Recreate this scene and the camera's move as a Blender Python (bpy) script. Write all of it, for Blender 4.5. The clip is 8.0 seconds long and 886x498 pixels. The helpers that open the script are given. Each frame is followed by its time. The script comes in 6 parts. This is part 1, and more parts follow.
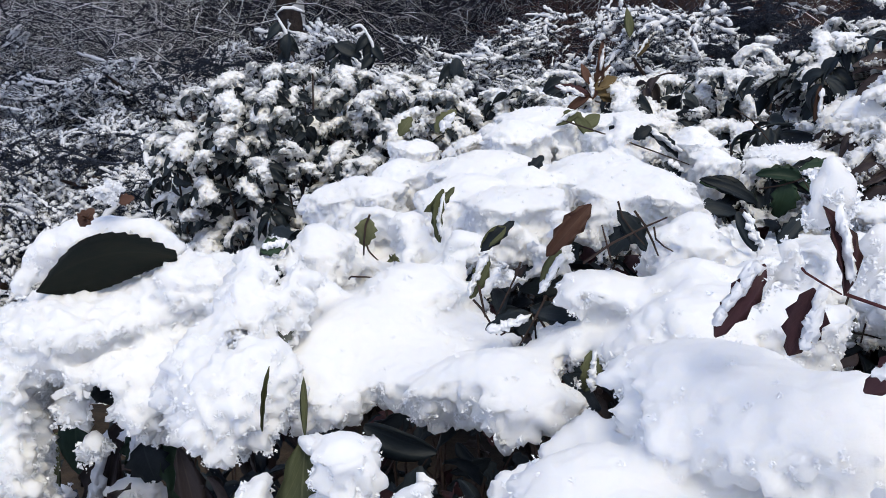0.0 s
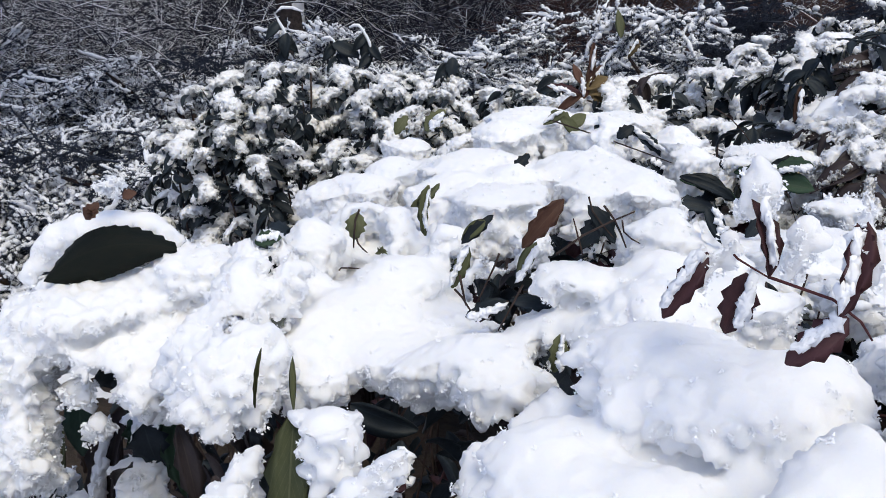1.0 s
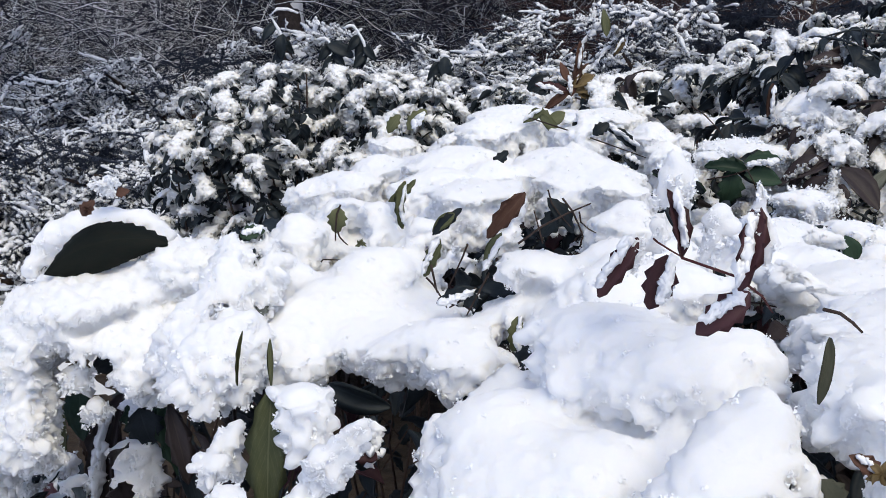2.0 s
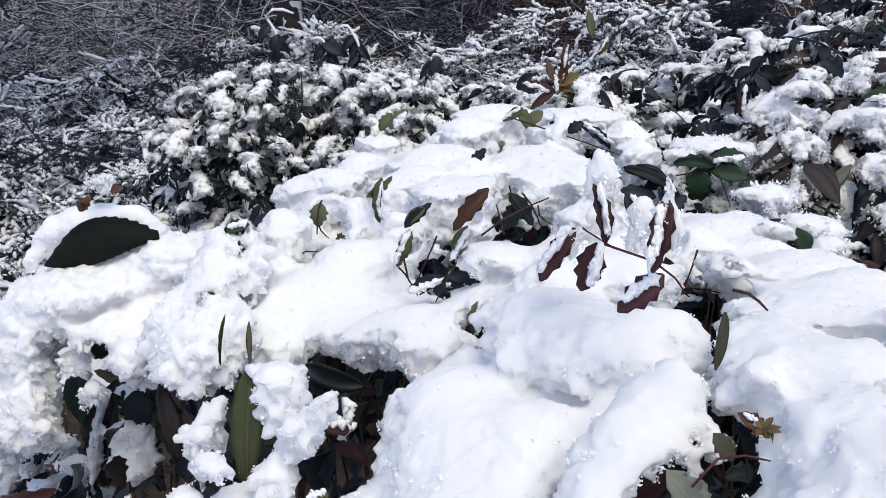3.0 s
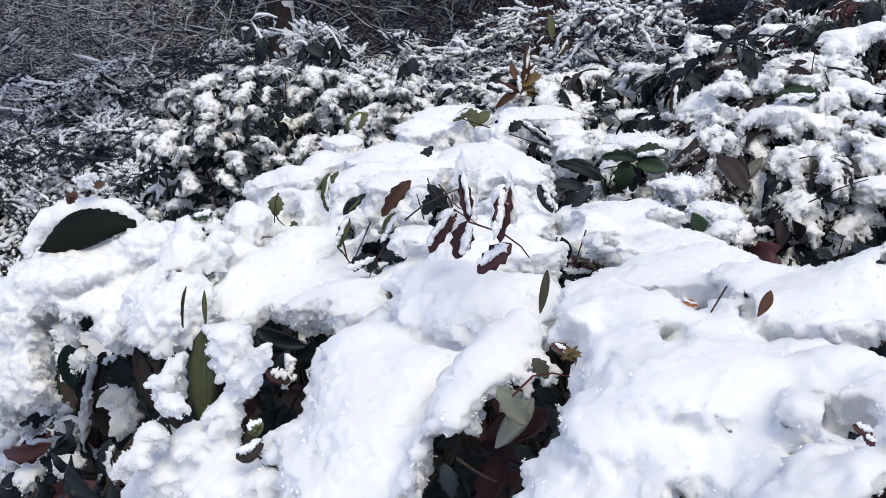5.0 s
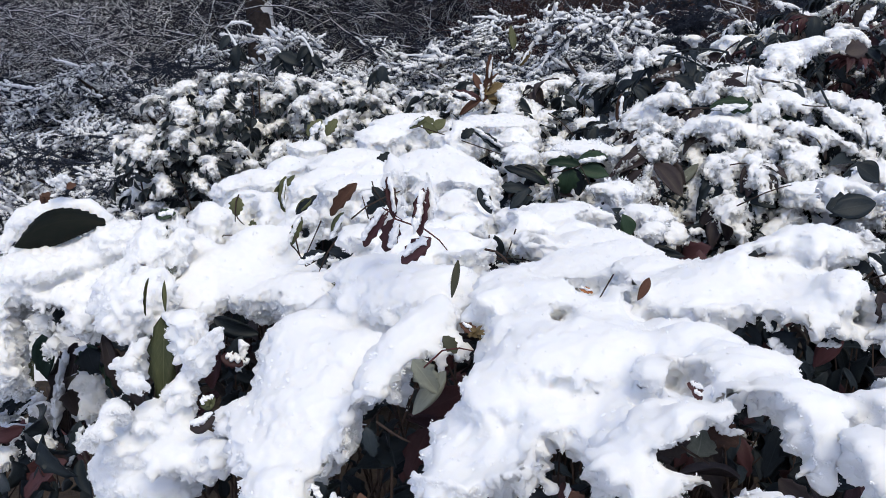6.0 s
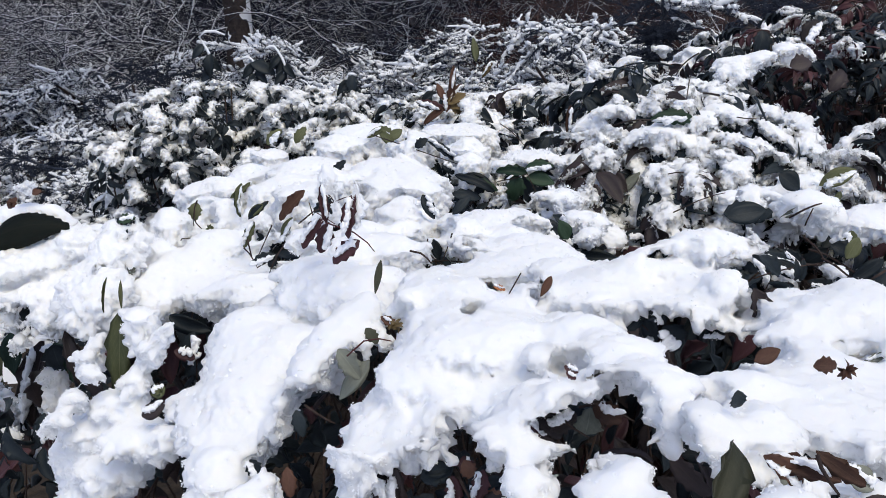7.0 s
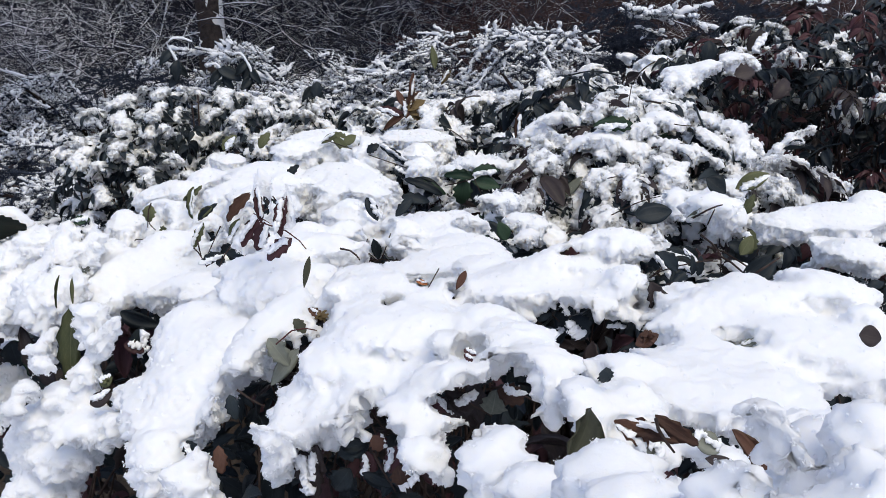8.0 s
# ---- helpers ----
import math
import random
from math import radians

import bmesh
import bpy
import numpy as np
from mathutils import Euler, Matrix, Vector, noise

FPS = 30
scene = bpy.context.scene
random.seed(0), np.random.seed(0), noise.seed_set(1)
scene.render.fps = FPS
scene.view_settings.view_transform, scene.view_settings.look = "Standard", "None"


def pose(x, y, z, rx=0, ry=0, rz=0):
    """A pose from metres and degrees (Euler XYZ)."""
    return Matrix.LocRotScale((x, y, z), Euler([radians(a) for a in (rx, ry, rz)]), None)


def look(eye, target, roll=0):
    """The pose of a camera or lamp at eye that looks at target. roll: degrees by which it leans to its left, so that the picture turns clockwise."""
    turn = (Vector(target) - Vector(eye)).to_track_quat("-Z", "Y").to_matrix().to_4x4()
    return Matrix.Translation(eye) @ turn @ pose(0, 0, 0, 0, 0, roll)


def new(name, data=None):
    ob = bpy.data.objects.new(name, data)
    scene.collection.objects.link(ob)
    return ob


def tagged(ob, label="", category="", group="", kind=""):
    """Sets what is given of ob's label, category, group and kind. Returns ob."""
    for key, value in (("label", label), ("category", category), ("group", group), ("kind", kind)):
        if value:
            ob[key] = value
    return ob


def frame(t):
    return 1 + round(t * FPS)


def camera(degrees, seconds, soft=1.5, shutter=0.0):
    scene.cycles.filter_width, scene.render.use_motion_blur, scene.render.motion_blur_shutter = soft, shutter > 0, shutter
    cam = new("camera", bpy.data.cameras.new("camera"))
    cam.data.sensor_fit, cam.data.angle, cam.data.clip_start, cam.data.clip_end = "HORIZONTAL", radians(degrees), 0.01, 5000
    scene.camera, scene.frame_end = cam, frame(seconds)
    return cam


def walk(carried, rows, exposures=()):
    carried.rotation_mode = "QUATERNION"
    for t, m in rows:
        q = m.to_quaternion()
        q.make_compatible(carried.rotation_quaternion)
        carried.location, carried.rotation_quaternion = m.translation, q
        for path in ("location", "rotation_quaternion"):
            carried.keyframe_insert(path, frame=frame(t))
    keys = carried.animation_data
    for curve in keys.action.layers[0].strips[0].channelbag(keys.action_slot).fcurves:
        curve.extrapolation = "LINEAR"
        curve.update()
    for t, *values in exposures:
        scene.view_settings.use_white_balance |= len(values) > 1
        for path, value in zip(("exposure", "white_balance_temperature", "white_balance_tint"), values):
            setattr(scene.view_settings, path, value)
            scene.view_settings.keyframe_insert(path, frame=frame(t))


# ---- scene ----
cam = camera(50.3, 8.0, 0.9)
PATH = [
    (0, (-0.038, 0.114, 1.295), (-0.041, 2.05, 0.792), 0.5),
    (0.5, (-0.034, 0.094, 1.297), (-0.036, 2.03, 0.793), 0.6),
    (1, (-0.025, 0.07, 1.302), (-0.028, 2.005, 0.795), 0.6),
    (1.5, (-0.013, 0.045, 1.306), (-0.019, 1.979, 0.797), 0.3),
    (3, (0.027, -0.041, 1.321), (0.016, 1.891, 0.803), -0.2),
    (3.5, (0.042, -0.073, 1.328), (0.028, 1.858, 0.807), -0.3),
    (4, (0.062, -0.109, 1.336), (0.041, 1.82, 0.81), -0.6),
    (4.5, (0.078, -0.146, 1.341), (0.058, 1.783, 0.813), -0.8),
    (6, (0.139, -0.282, 1.361), (0.17, 1.651, 0.846), -0.3),
    (6.5, (0.159, -0.319, 1.369), (0.209, 1.614, 0.86), -0.1),
    (7, (0.185, -0.36, 1.377), (0.255, 1.575, 0.875), 0.1),
    (7.5, (0.207, -0.394, 1.384), (0.3, 1.541, 0.887), 0.3),
    (8, (0.23, -0.429, 1.387), (0.349, 1.506, 0.896), 0.4),
]
walk(cam, [(t, look(eye, target, roll)) for t, eye, target, roll in PATH], exposures=[(0.0, -0.36), (4.5, -0.35), (8.0, -0.37)])

# ---- light: an overcast winter sky, with the cloud's brighter part high behind the camera ----
world = bpy.data.worlds.new("winter_sky")
scene.world = world
world.use_nodes = True
wn, wl = world.node_tree.nodes, world.node_tree.links
wn.clear()
sky = wn.new("ShaderNodeTexSky")
sky.sky_type = "NISHITA"
sky.sun_disc = False
sky.sun_elevation = radians(56)
sky.sun_rotation = radians(157)
sky.air_density, sky.dust_density = 1.0, 3.0
cloud = wn.new("ShaderNodeMixRGB")
cloud.inputs[0].default_value = 0.62
cloud.inputs[2].default_value = (4.7, 6.15, 10.3, 1)
wback = wn.new("ShaderNodeBackground")
wback.inputs[1].default_value = 0.12
wout = wn.new("ShaderNodeOutputWorld")
wl.new(sky.outputs[0], cloud.inputs[1])
wl.new(cloud.outputs[0], wback.inputs[0])
wl.new(wback.outputs[0], wout.inputs[0])

sun = new("sun", bpy.data.lights.new("sun", "SUN"))
sun.data.energy, sun.data.angle, sun.data.color = 2.45, radians(36), (1.0, 0.92, 0.71)
sun.matrix_world = look((1.0, -2.3, 3.7), (0, 0, 0))


# ---- materials ----
def material(name, rough=0.7):
    m = bpy.data.materials.new(name)
    m.use_nodes = True
    nt = m.node_tree
    b = nt.nodes["Principled BSDF"]
    b.inputs["Roughness"].default_value = rough
    b.inputs["Specular IOR Level"].default_value = 0.3
    return m, nt, b


def noise_node(nt, scale, detail=4.0, rough=0.6, space="Object"):
    co = nt.nodes.new("ShaderNodeTexCoord")
    n = nt.nodes.new("ShaderNodeTexNoise")
    n.inputs["Scale"].default_value = scale
    n.inputs["Detail"].default_value = detail
    n.inputs["Roughness"].default_value = rough
    nt.links.new(co.outputs[space], n.inputs["Vector"])
    return n.outputs[0]


def ramp(nt, fac, stops):
    r = nt.nodes.new("ShaderNodeValToRGB")
    e = r.color_ramp.elements
    while len(e) < len(stops):
        e.new(0.5)
    for el, (p, c) in zip(e, stops):
        el.position, el.color = p, (*c, 1)
    nt.links.new(fac, r.inputs[0])
    return r.outputs[0]


def bump(nt, b, height, strength, distance):
    n = nt.nodes.new("ShaderNodeBump")
    n.inputs["Strength"].default_value = strength
    n.inputs["Distance"].default_value = distance
    nt.links.new(height, n.inputs["Height"])
    nt.links.new(n.outputs[0], b.inputs["Normal"])


def math_node(nt, op, a, c):
    n = nt.nodes.new("ShaderNodeMath")
    n.operation = op
    for i, v in enumerate((a, c)):
        if isinstance(v, (int, float)):
            n.inputs[i].default_value = v
        else:
            nt.links.new(v, n.inputs[i])
    return n.outputs[0]


def snow_material(name, fine, strength, distance, glow, tone=(0.97, 0.97, 0.975)):
    m, nt, b = material(name, 0.8)
    c = ramp(nt, noise_node(nt, 14, 3), [(0.3, tuple(0.985 * v for v in tone)), (0.7, tone)])
    nt.links.new(c, b.inputs["Base Color"])
    b.inputs["Specular IOR Level"].default_value = 0.15
    b.inputs["Subsurface Weight"].default_value = glow
    b.inputs["Subsurface Radius"].default_value = (1.0, 1.05, 1.15)
    b.inputs["Subsurface Scale"].default_value = 0.011
    grain = math_node(nt, "ADD", noise_node(nt, fine, 5, 0.7), math_node(nt, "MULTIPLY", noise_node(nt, fine * 0.3, 3), 0.8))
    bump(nt, b, grain, strength, distance)
    return m


SNOW = snow_material("fresh_snow", 420, 0.3, 0.002, 0.9, (0.972, 0.978, 0.988))
FLAKE = snow_material("snow_flake", 420, 0.1, 0.001, 0.0, (0.972, 0.978, 0.988))
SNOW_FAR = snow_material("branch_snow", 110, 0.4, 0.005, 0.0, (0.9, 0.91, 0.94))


def leaf_material(name, dark, light, vein, rough=0.5):
    m, nt, b = material(name, rough)
    b.inputs["Specular IOR Level"].default_value = 0.2
    info = nt.nodes.new("ShaderNodeObjectInfo")
    geo = nt.nodes.new("ShaderNodeNewGeometry")
    vary = math_node(nt, "FRACT", math_node(nt, "ADD", info.outputs["Random"], geo.outputs["Random Per Island"]), 0)
    mott = noise_node(nt, 5.0, 6, 0.7, "UV")
    tone = math_node(nt, "ADD", math_node(nt, "MULTIPLY", vary, 0.55), math_node(nt, "MULTIPLY", mott, 0.6))
    body = ramp(nt, tone, [(0.25, dark), (0.85, light)])
    uv = nt.nodes.new("ShaderNodeUVMap")
    sep = nt.nodes.new("ShaderNodeSeparateXYZ")
    nt.links.new(uv.outputs[0], sep.inputs[0])
    off = math_node(nt, "ABSOLUTE", math_node(nt, "SUBTRACT", sep.outputs[0], 0.5), 0)
    rib = math_node(nt, "LESS_THAN", off, 0.022)
    slant = math_node(nt, "ADD", math_node(nt, "MULTIPLY", sep.outputs[1], 9.0), math_node(nt, "MULTIPLY", off, -7.0))
    side = math_node(nt, "LESS_THAN", math_node(nt, "FRACT", slant, 0), 0.09)
    mask = math_node(nt, "MAXIMUM", rib, math_node(nt, "MULTIPLY", side, 0.45))
    mix = nt.nodes.new("ShaderNodeMixRGB")
    mix.inputs[2].default_value = (*vein, 1)
    nt.links.new(math_node(nt, "MULTIPLY", mask, 0.16), mix.inputs[0])
    nt.links.new(body, mix.inputs[1])
    nt.links.new(mix.outputs[0], b.inputs["Base Color"])
    bump(nt, b, math_node(nt, "ADD", mott, math_node(nt, "MULTIPLY", mask, 0.3)), 0.3, 0.001)
    return m


LEAF = {
    "dark": leaf_material("dark_green_leaf", (0.007, 0.011, 0.014), (0.024, 0.033, 0.04), (0.055, 0.07, 0.072)),
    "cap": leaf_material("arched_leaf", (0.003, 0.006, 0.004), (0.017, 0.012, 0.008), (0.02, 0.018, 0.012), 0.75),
    "green": leaf_material("green_leaf", (0.012, 0.028, 0.018), (0.035, 0.065, 0.038), (0.08, 0.11, 0.07)),
    "olive": leaf_material("olive_leaf", (0.05, 0.058, 0.026), (0.125, 0.132, 0.066), (0.28, 0.28, 0.16), 0.55),
    "drab": leaf_material("drab_leaf", (0.032, 0.034, 0.022), (0.075, 0.076, 0.05), (0.09, 0.09, 0.06), 0.55),
    "grey": leaf_material("grey_leaf", (0.1, 0.11, 0.09), (0.23, 0.24, 0.2), (0.4, 0.4, 0.34), 0.6),
    "bronze": leaf_material("bronze_leaf", (0.015, 0.012, 0.013), (0.05, 0.038, 0.038), (0.1, 0.075, 0.055)),
    "brown": leaf_material("brown_leaf", (0.035, 0.019, 0.014), (0.125, 0.062, 0.042), (0.17, 0.1, 0.07), 0.6),
    "red": leaf_material("burgundy_leaf", (0.035, 0.015, 0.018), (0.085, 0.036, 0.04), (0.12, 0.06, 0.055)),
    "orange": leaf_material("orange_leaf", (0.3, 0.1, 0.04), (0.45, 0.18, 0.07), (0.4, 0.2, 0.1), 0.6),
    "ochre": leaf_material("ochre_leaf", (0.07, 0.05, 0.022), (0.17, 0.12, 0.055), (0.2, 0.15, 0.08), 0.55),
}


def plain_material(name, dark, light, scale, rough=0.85, strength=0.5, distance=0.004):
    m, nt, b = material(name, rough)
    n = noise_node(nt, scale, 6, 0.65)
    nt.links.new(ramp(nt, n, [(0.3, dark), (0.72, light)]), b.inputs["Base Color"])
    bump(nt, b, n, strength, distance)
    return m


STEM = plain_material("stem_bark", (0.018, 0.012, 0.011), (0.07, 0.045, 0.036), 60)
RED_STEM = plain_material("red_stem_bark", (0.05, 0.014, 0.016), (0.12, 0.04, 0.038), 80)
# twig bark tinted blue for the haze over the background
TWIG = plain_material("hazed_twig_bark", (0.012, 0.013, 0.022), (0.05, 0.05, 0.072), 20)
BROWN_TWIG = plain_material("brown_twig_bark", (0.04, 0.023, 0.022), (0.15, 0.09, 0.082), 20)
# needle green shifted to blue, with the distant haze in the colour
NEEDLE = plain_material("hazed_conifer_needle", (0.014, 0.02, 0.036), (0.042, 0.053, 0.08), 30, 0.6)
BARK = plain_material("trunk_bark", (0.022, 0.018, 0.018), (0.08, 0.062, 0.056), 24, 0.9, 1.0, 0.02)
# litter with under-shrub shade in its colour, so gaps look black
SHADED_LITTER = plain_material("shaded_leaf_litter", (0.02, 0.016, 0.013), (0.07, 0.05, 0.036), 18, 0.95, 1.0, 0.03)
THICKET = plain_material("far_thicket", (0.014, 0.015, 0.022), (0.09, 0.09, 0.115), 9.0, 0.95, 1.0, 0.1)


# ---- mesh helpers ----
class Soup:
    """Vertices, faces and uvs gathered into one mesh."""

    def __init__(self):
        self.v, self.f, self.uv, self.n = [], [], [], 0

    def add(self, verts, faces, uv=None):
        verts = np.asarray(verts, float)
        self.v.append(verts)
        self.f += [tuple(int(i) + self.n for i in f) for f in faces]
        if uv is not None:
            self.uv.append(np.asarray(uv, float))
        self.n += len(verts)

    def mesh(self, name, mat, smooth=True):
        me = bpy.data.meshes.new(name)
        me.from_pydata(np.concatenate(self.v).tolist(), [], self.f)
        me.materials.append(mat)
        if self.uv:
            uv = np.concatenate(self.uv)
            layer = me.uv_layers.new(name="UVMap")
            loop = np.empty(len(me.loops), np.int32)
            me.loops.foreach_get("vertex_index", loop)
            layer.data.foreach_set("uv", uv[loop].astype(np.float32).ravel())
        if smooth:
            me.shade_smooth()
        me.update()
        return me


def thing(name, x, y, z, label, category, group="", kind=""):
    ob = new(name)
    ob.location = (x, y, z)
    ob.empty_display_size = 0.05
    return tagged(ob, label, category, group, kind)


def part(name, me, parent, m=None, label="", kind=""):
    """Links a mesh as one part of a thing; m is its pose in the world."""
    ob = new(name, me)
    ob.parent = parent
    base = Matrix.Translation(parent.location) if parent.parent is None else parent.matrix_basis
    ob.matrix_parent_inverse = base.inverted() if parent.parent is None else Matrix()
    if m is not None:
        ob.matrix_basis = m
    return tagged(ob, label, "", "", kind)


def tube(points, radii, sides=5, soup=None, lift=None):
    p = np.asarray(points, float)
    r = np.asarray(radii, float)
    d = np.gradient(p, axis=0)
    d /= np.linalg.norm(d, axis=1, keepdims=True) + 1e-9
    ref = np.array([0.31, 0.17, 0.93]) if abs(d[0, 2]) < 0.9 else np.array([1.0, 0.2, 0.1])
    a = np.cross(d, ref)
    a /= np.linalg.norm(a, axis=1, keepdims=True) + 1e-9
    b = np.cross(d, a)
    ang = np.arange(sides) * 2 * np.pi / sides
    ring = p[:, None] + r[:, None, None] * (np.cos(ang)[None, :, None] * a[:, None] + np.sin(ang)[None, :, None] * b[:, None])
    if lift is not None:
        ring[..., 2] += lift
    n = len(p)
    faces = [(i * sides + j, i * sides + (j + 1) % sides, (i + 1) * sides + (j + 1) % sides, (i + 1) * sides + j) for i in range(n - 1) for j in range(sides)]
    faces += [tuple(range(sides))[::-1], tuple((n - 1) * sides + j for j in range(sides))]
    soup = soup or Soup()
    soup.add(ring.reshape(-1, 3), faces)
    return soup


def leaf_shape(seed, spiny=True, rows=9, bend=0.25, fold=0.25, sickle=0.0):
    """A leaf of length 1 along y and width 1, with a folded midrib, a bent blade, a toothed rim and some thickness."""
    rnd = random.Random(seed)
    cols = (-1.0, -0.55, 0.0, 0.55, 1.0)
    verts, uv = [], []
    wave = rnd.uniform(0, 6)
    for side in (0.5, -0.5):
        for i in range(rows):
            s = i / (rows - 1)
            half = 0.5 * math.sin(math.pi * min(1, s ** 0.85 * 0.97 + 0.015)) ** 0.8
            tooth = 1.0 + ((0.16 if rows < 12 else 0.014) * (1 if i % 2 else -1) if spiny and 0 < i < rows - 1 else 0)
            for c in cols:
                w = half * c * (tooth if abs(c) == 1 else 1)
                lift = fold * half * abs(c) - bend * (s - 0.35) ** 2 + 0.03 * math.sin(7 * s + wave) * c
                verts.append((w + sickle * 4 * s * (1 - s), s + (0.03 if spiny and abs(c) == 1 and i % 2 else 0), lift + side * 0.012))
                uv.append((0.5 + 0.5 * c, s))
    n, k = rows * len(cols), len(cols)
    faces = []
    for i in range(rows - 1):
        for j in range(k - 1):
            q = (i * k + j, i * k + j + 1, (i + 1) * k + j + 1, (i + 1) * k + j)
            faces += [q, tuple(v + n for v in q[::-1])]
        for j in (0, k - 1):
            q = (i * k + j, (i + 1) * k + j, (i + 1) * k + j + n, i * k + j + n)
            faces.append(q if j == 0 else q[::-1])
    return np.array(verts), faces, uv


SHAPES = [leaf_shape(i, i % 3 != 0, 9, (0.1, 0.35, 0.6)[i % 3], (0.15, 0.35)[i % 2]) for i in range(6)]
SMOOTH_SHAPES = [leaf_shape(20 + i, False, 6, (0.15, 0.5, 0.8)[i % 3], 0.3) for i in range(6)]
ARCHED = leaf_shape(41, True, 25, 0.3, -0.25, -0.3)
LEAF_MESH = {}


def leaf_mesh(colour, i, smooth=False):
    key = (colour, i, smooth)
    if key not in LEAF_MESH:
        s = Soup()
        s.add(*(SMOOTH_SHAPES if smooth else SHAPES)[i])
        LEAF_MESH[key] = s.mesh("leaf", LEAF[colour])
    return LEAF_MESH[key]


def leaf_pose(base, tip, width, roll, facing=(0.05, -0.88, 0.47)):
    base, tip = Vector(base), Vector(tip)
    y = tip - base
    length = y.length
    y.normalize()
    n = Vector(facing)
    n = n - n.dot(y) * y
    n.normalize()
    n = Matrix.Rotation(radians(roll), 3, y) @ n
    x = y.cross(n)
    m = Matrix((x, y, n)).transposed().to_4x4()
    m.translation = base
    return m @ Matrix.Diagonal((width, length, length, 1))


# ---- snow: rounded pads that melt into one another, with crumbling sides ----
PADS, GAPS = {}, []


def pad(group, x, y, z, rx, ry, rz, turn=None):
    """A flattened ball of snow; turn: its axes, where they are not the world's."""
    PADS.setdefault(group, []).append((x, y, z, rx, ry, rz, turn))


def plume(group, x, y, z, r, h):
    """Snow on a whorl of leaves: tongues that run out from a point and droop."""
    rnd = random.Random(int(x * 1e4) * 31 + int(y * 1e4))
    start = Vector((x, y, z + 0.3 * h))
    for k in range(5):
        a = rnd.uniform(2.6, 6.8)
        d = Vector((math.cos(a), math.sin(a), rnd.uniform(-0.35, 0.15))).normalized()
        w = r * rnd.uniform(0.26, 0.42)
        p = start + Vector((rnd.gauss(0, 0.2) * r, rnd.gauss(0, 0.2) * r, 0))
        for _ in range(rnd.randint(2, 4)):
            turn = np.array(leaf_pose(p, p + d, 1, rnd.gauss(0, 15), (0, 0, 1)).to_3x3())
            pad(group, p.x, p.y, p.z, w, w * 1.5, w * rnd.uniform(0.4, 0.6), turn)
            p = p + d * w * 1.15
            d = (d + Vector((rnd.gauss(0, 0.15), rnd.gauss(0, 0.15), -0.32))).normalized()
            w *= rnd.uniform(0.8, 1.0)


def gap(x, y, z, rx, ry, rz, pitch):
    """A hollow under the snow, ry deep along a line that dips by pitch degrees."""
    GAPS.append((x, y, z, rx, ry, rz, np.array(pose(0, 0, 0, -pitch))[:3, :3]))


def lattice(shape, cell, size, rng):
    """Smooth random values on a grid, with features of the given size."""
    n = [int(math.ceil(s * cell / size)) + 3 for s in shape]
    v = rng.random(n).astype(np.float32) * 2 - 1
    for axis, s in enumerate(shape):
        at = np.arange(s) * cell / size + 0.37
        i = at.astype(int)
        f = (at - i).astype(np.float32)
        f = f * f * (3 - 2 * f)
        f = f.reshape([-1 if a == axis else 1 for a in range(3)])
        v = np.take(v, i, axis) * (1 - f) + np.take(v, i + 1, axis) * f
    return v


def nets(d, low, cell):
    """The surface where d is nought, as quads."""
    inside = d < 0
    shape = np.array(d.shape)
    cells, points, edges = [], [], []
    for axis in range(3):
        a, b = [slice(None)] * 3, [slice(None)] * 3
        a[axis], b[axis] = slice(0, -1), slice(1, None)
        i = np.argwhere(inside[tuple(a)] != inside[tuple(b)])
        o1, o2 = [k for k in range(3) if k != axis]
        i = i[(i[:, o1] > 0) & (i[:, o2] > 0) & (i[:, o1] < shape[o1] - 1) & (i[:, o2] < shape[o2] - 1)]
        e, e1, e2 = np.eye(3, dtype=int)[[axis, o1, o2]]
        da, db = d[tuple(i.T)], d[tuple((i + e).T)]
        p = i.astype(np.float32)
        p[:, axis] += da / (da - db)
        round_edge = np.stack([np.ravel_multi_index(tuple(q.T), shape) for q in (i - e1 - e2, i - e2, i, i - e1)], 1)
        cells.append(round_edge.ravel())
        points.append(np.repeat(p, 4, 0))
        flip = inside[tuple(i.T)] if axis != 1 else ~inside[tuple(i.T)]
        round_edge[~flip] = round_edge[~flip][:, ::-1]
        edges.append(round_edge)
    cells, points = np.concatenate(cells), np.concatenate(points)
    kept, where = np.unique(cells, return_inverse=True)
    count = np.bincount(where)
    verts = np.stack([np.bincount(where, points[:, k]) / count for k in range(3)], 1) * cell + np.asarray(low)
    return verts, np.searchsorted(kept, np.concatenate(edges))


def mesh_from(name, verts, quads, mat):
    me = bpy.data.meshes.new(name)
    me.vertices.add(len(verts))
    me.vertices.foreach_set("co", np.asarray(verts, np.float32).ravel())
    k = quads.shape[1]
    me.loops.add(quads.size)
    me.loops.foreach_set("vertex_index", quads.astype(np.int32).ravel())
    me.polygons.add(len(quads))
    me.polygons.foreach_set("loop_start", np.arange(0, quads.size, k, dtype=np.int32))
    me.materials.append(mat)
    me.update(calc_edges=True)
    me.validate()
    me.shade_smooth()
    return me


def ellipsoid(axes, sub, c, r, turn):
    p = [(axes[k][sub[k]] - c[k]).reshape([-1 if a == k else 1 for a in range(3)]) for k in range(3)]
    if turn is not None:
        p = [p[0] * turn[0, k] + p[1] * turn[1, k] + p[2] * turn[2, k] for k in range(3)]
    q = [p[k] / r[k] for k in range(3)]
    k0 = np.sqrt(q[0] ** 2 + q[1] ** 2 + q[2] ** 2)
    k1 = np.sqrt((q[0] / r[0]) ** 2 + (q[1] / r[1]) ** 2 + (q[2] / r[2]) ** 2) + 1e-6
    return k0 * (k0 - 1) / k1


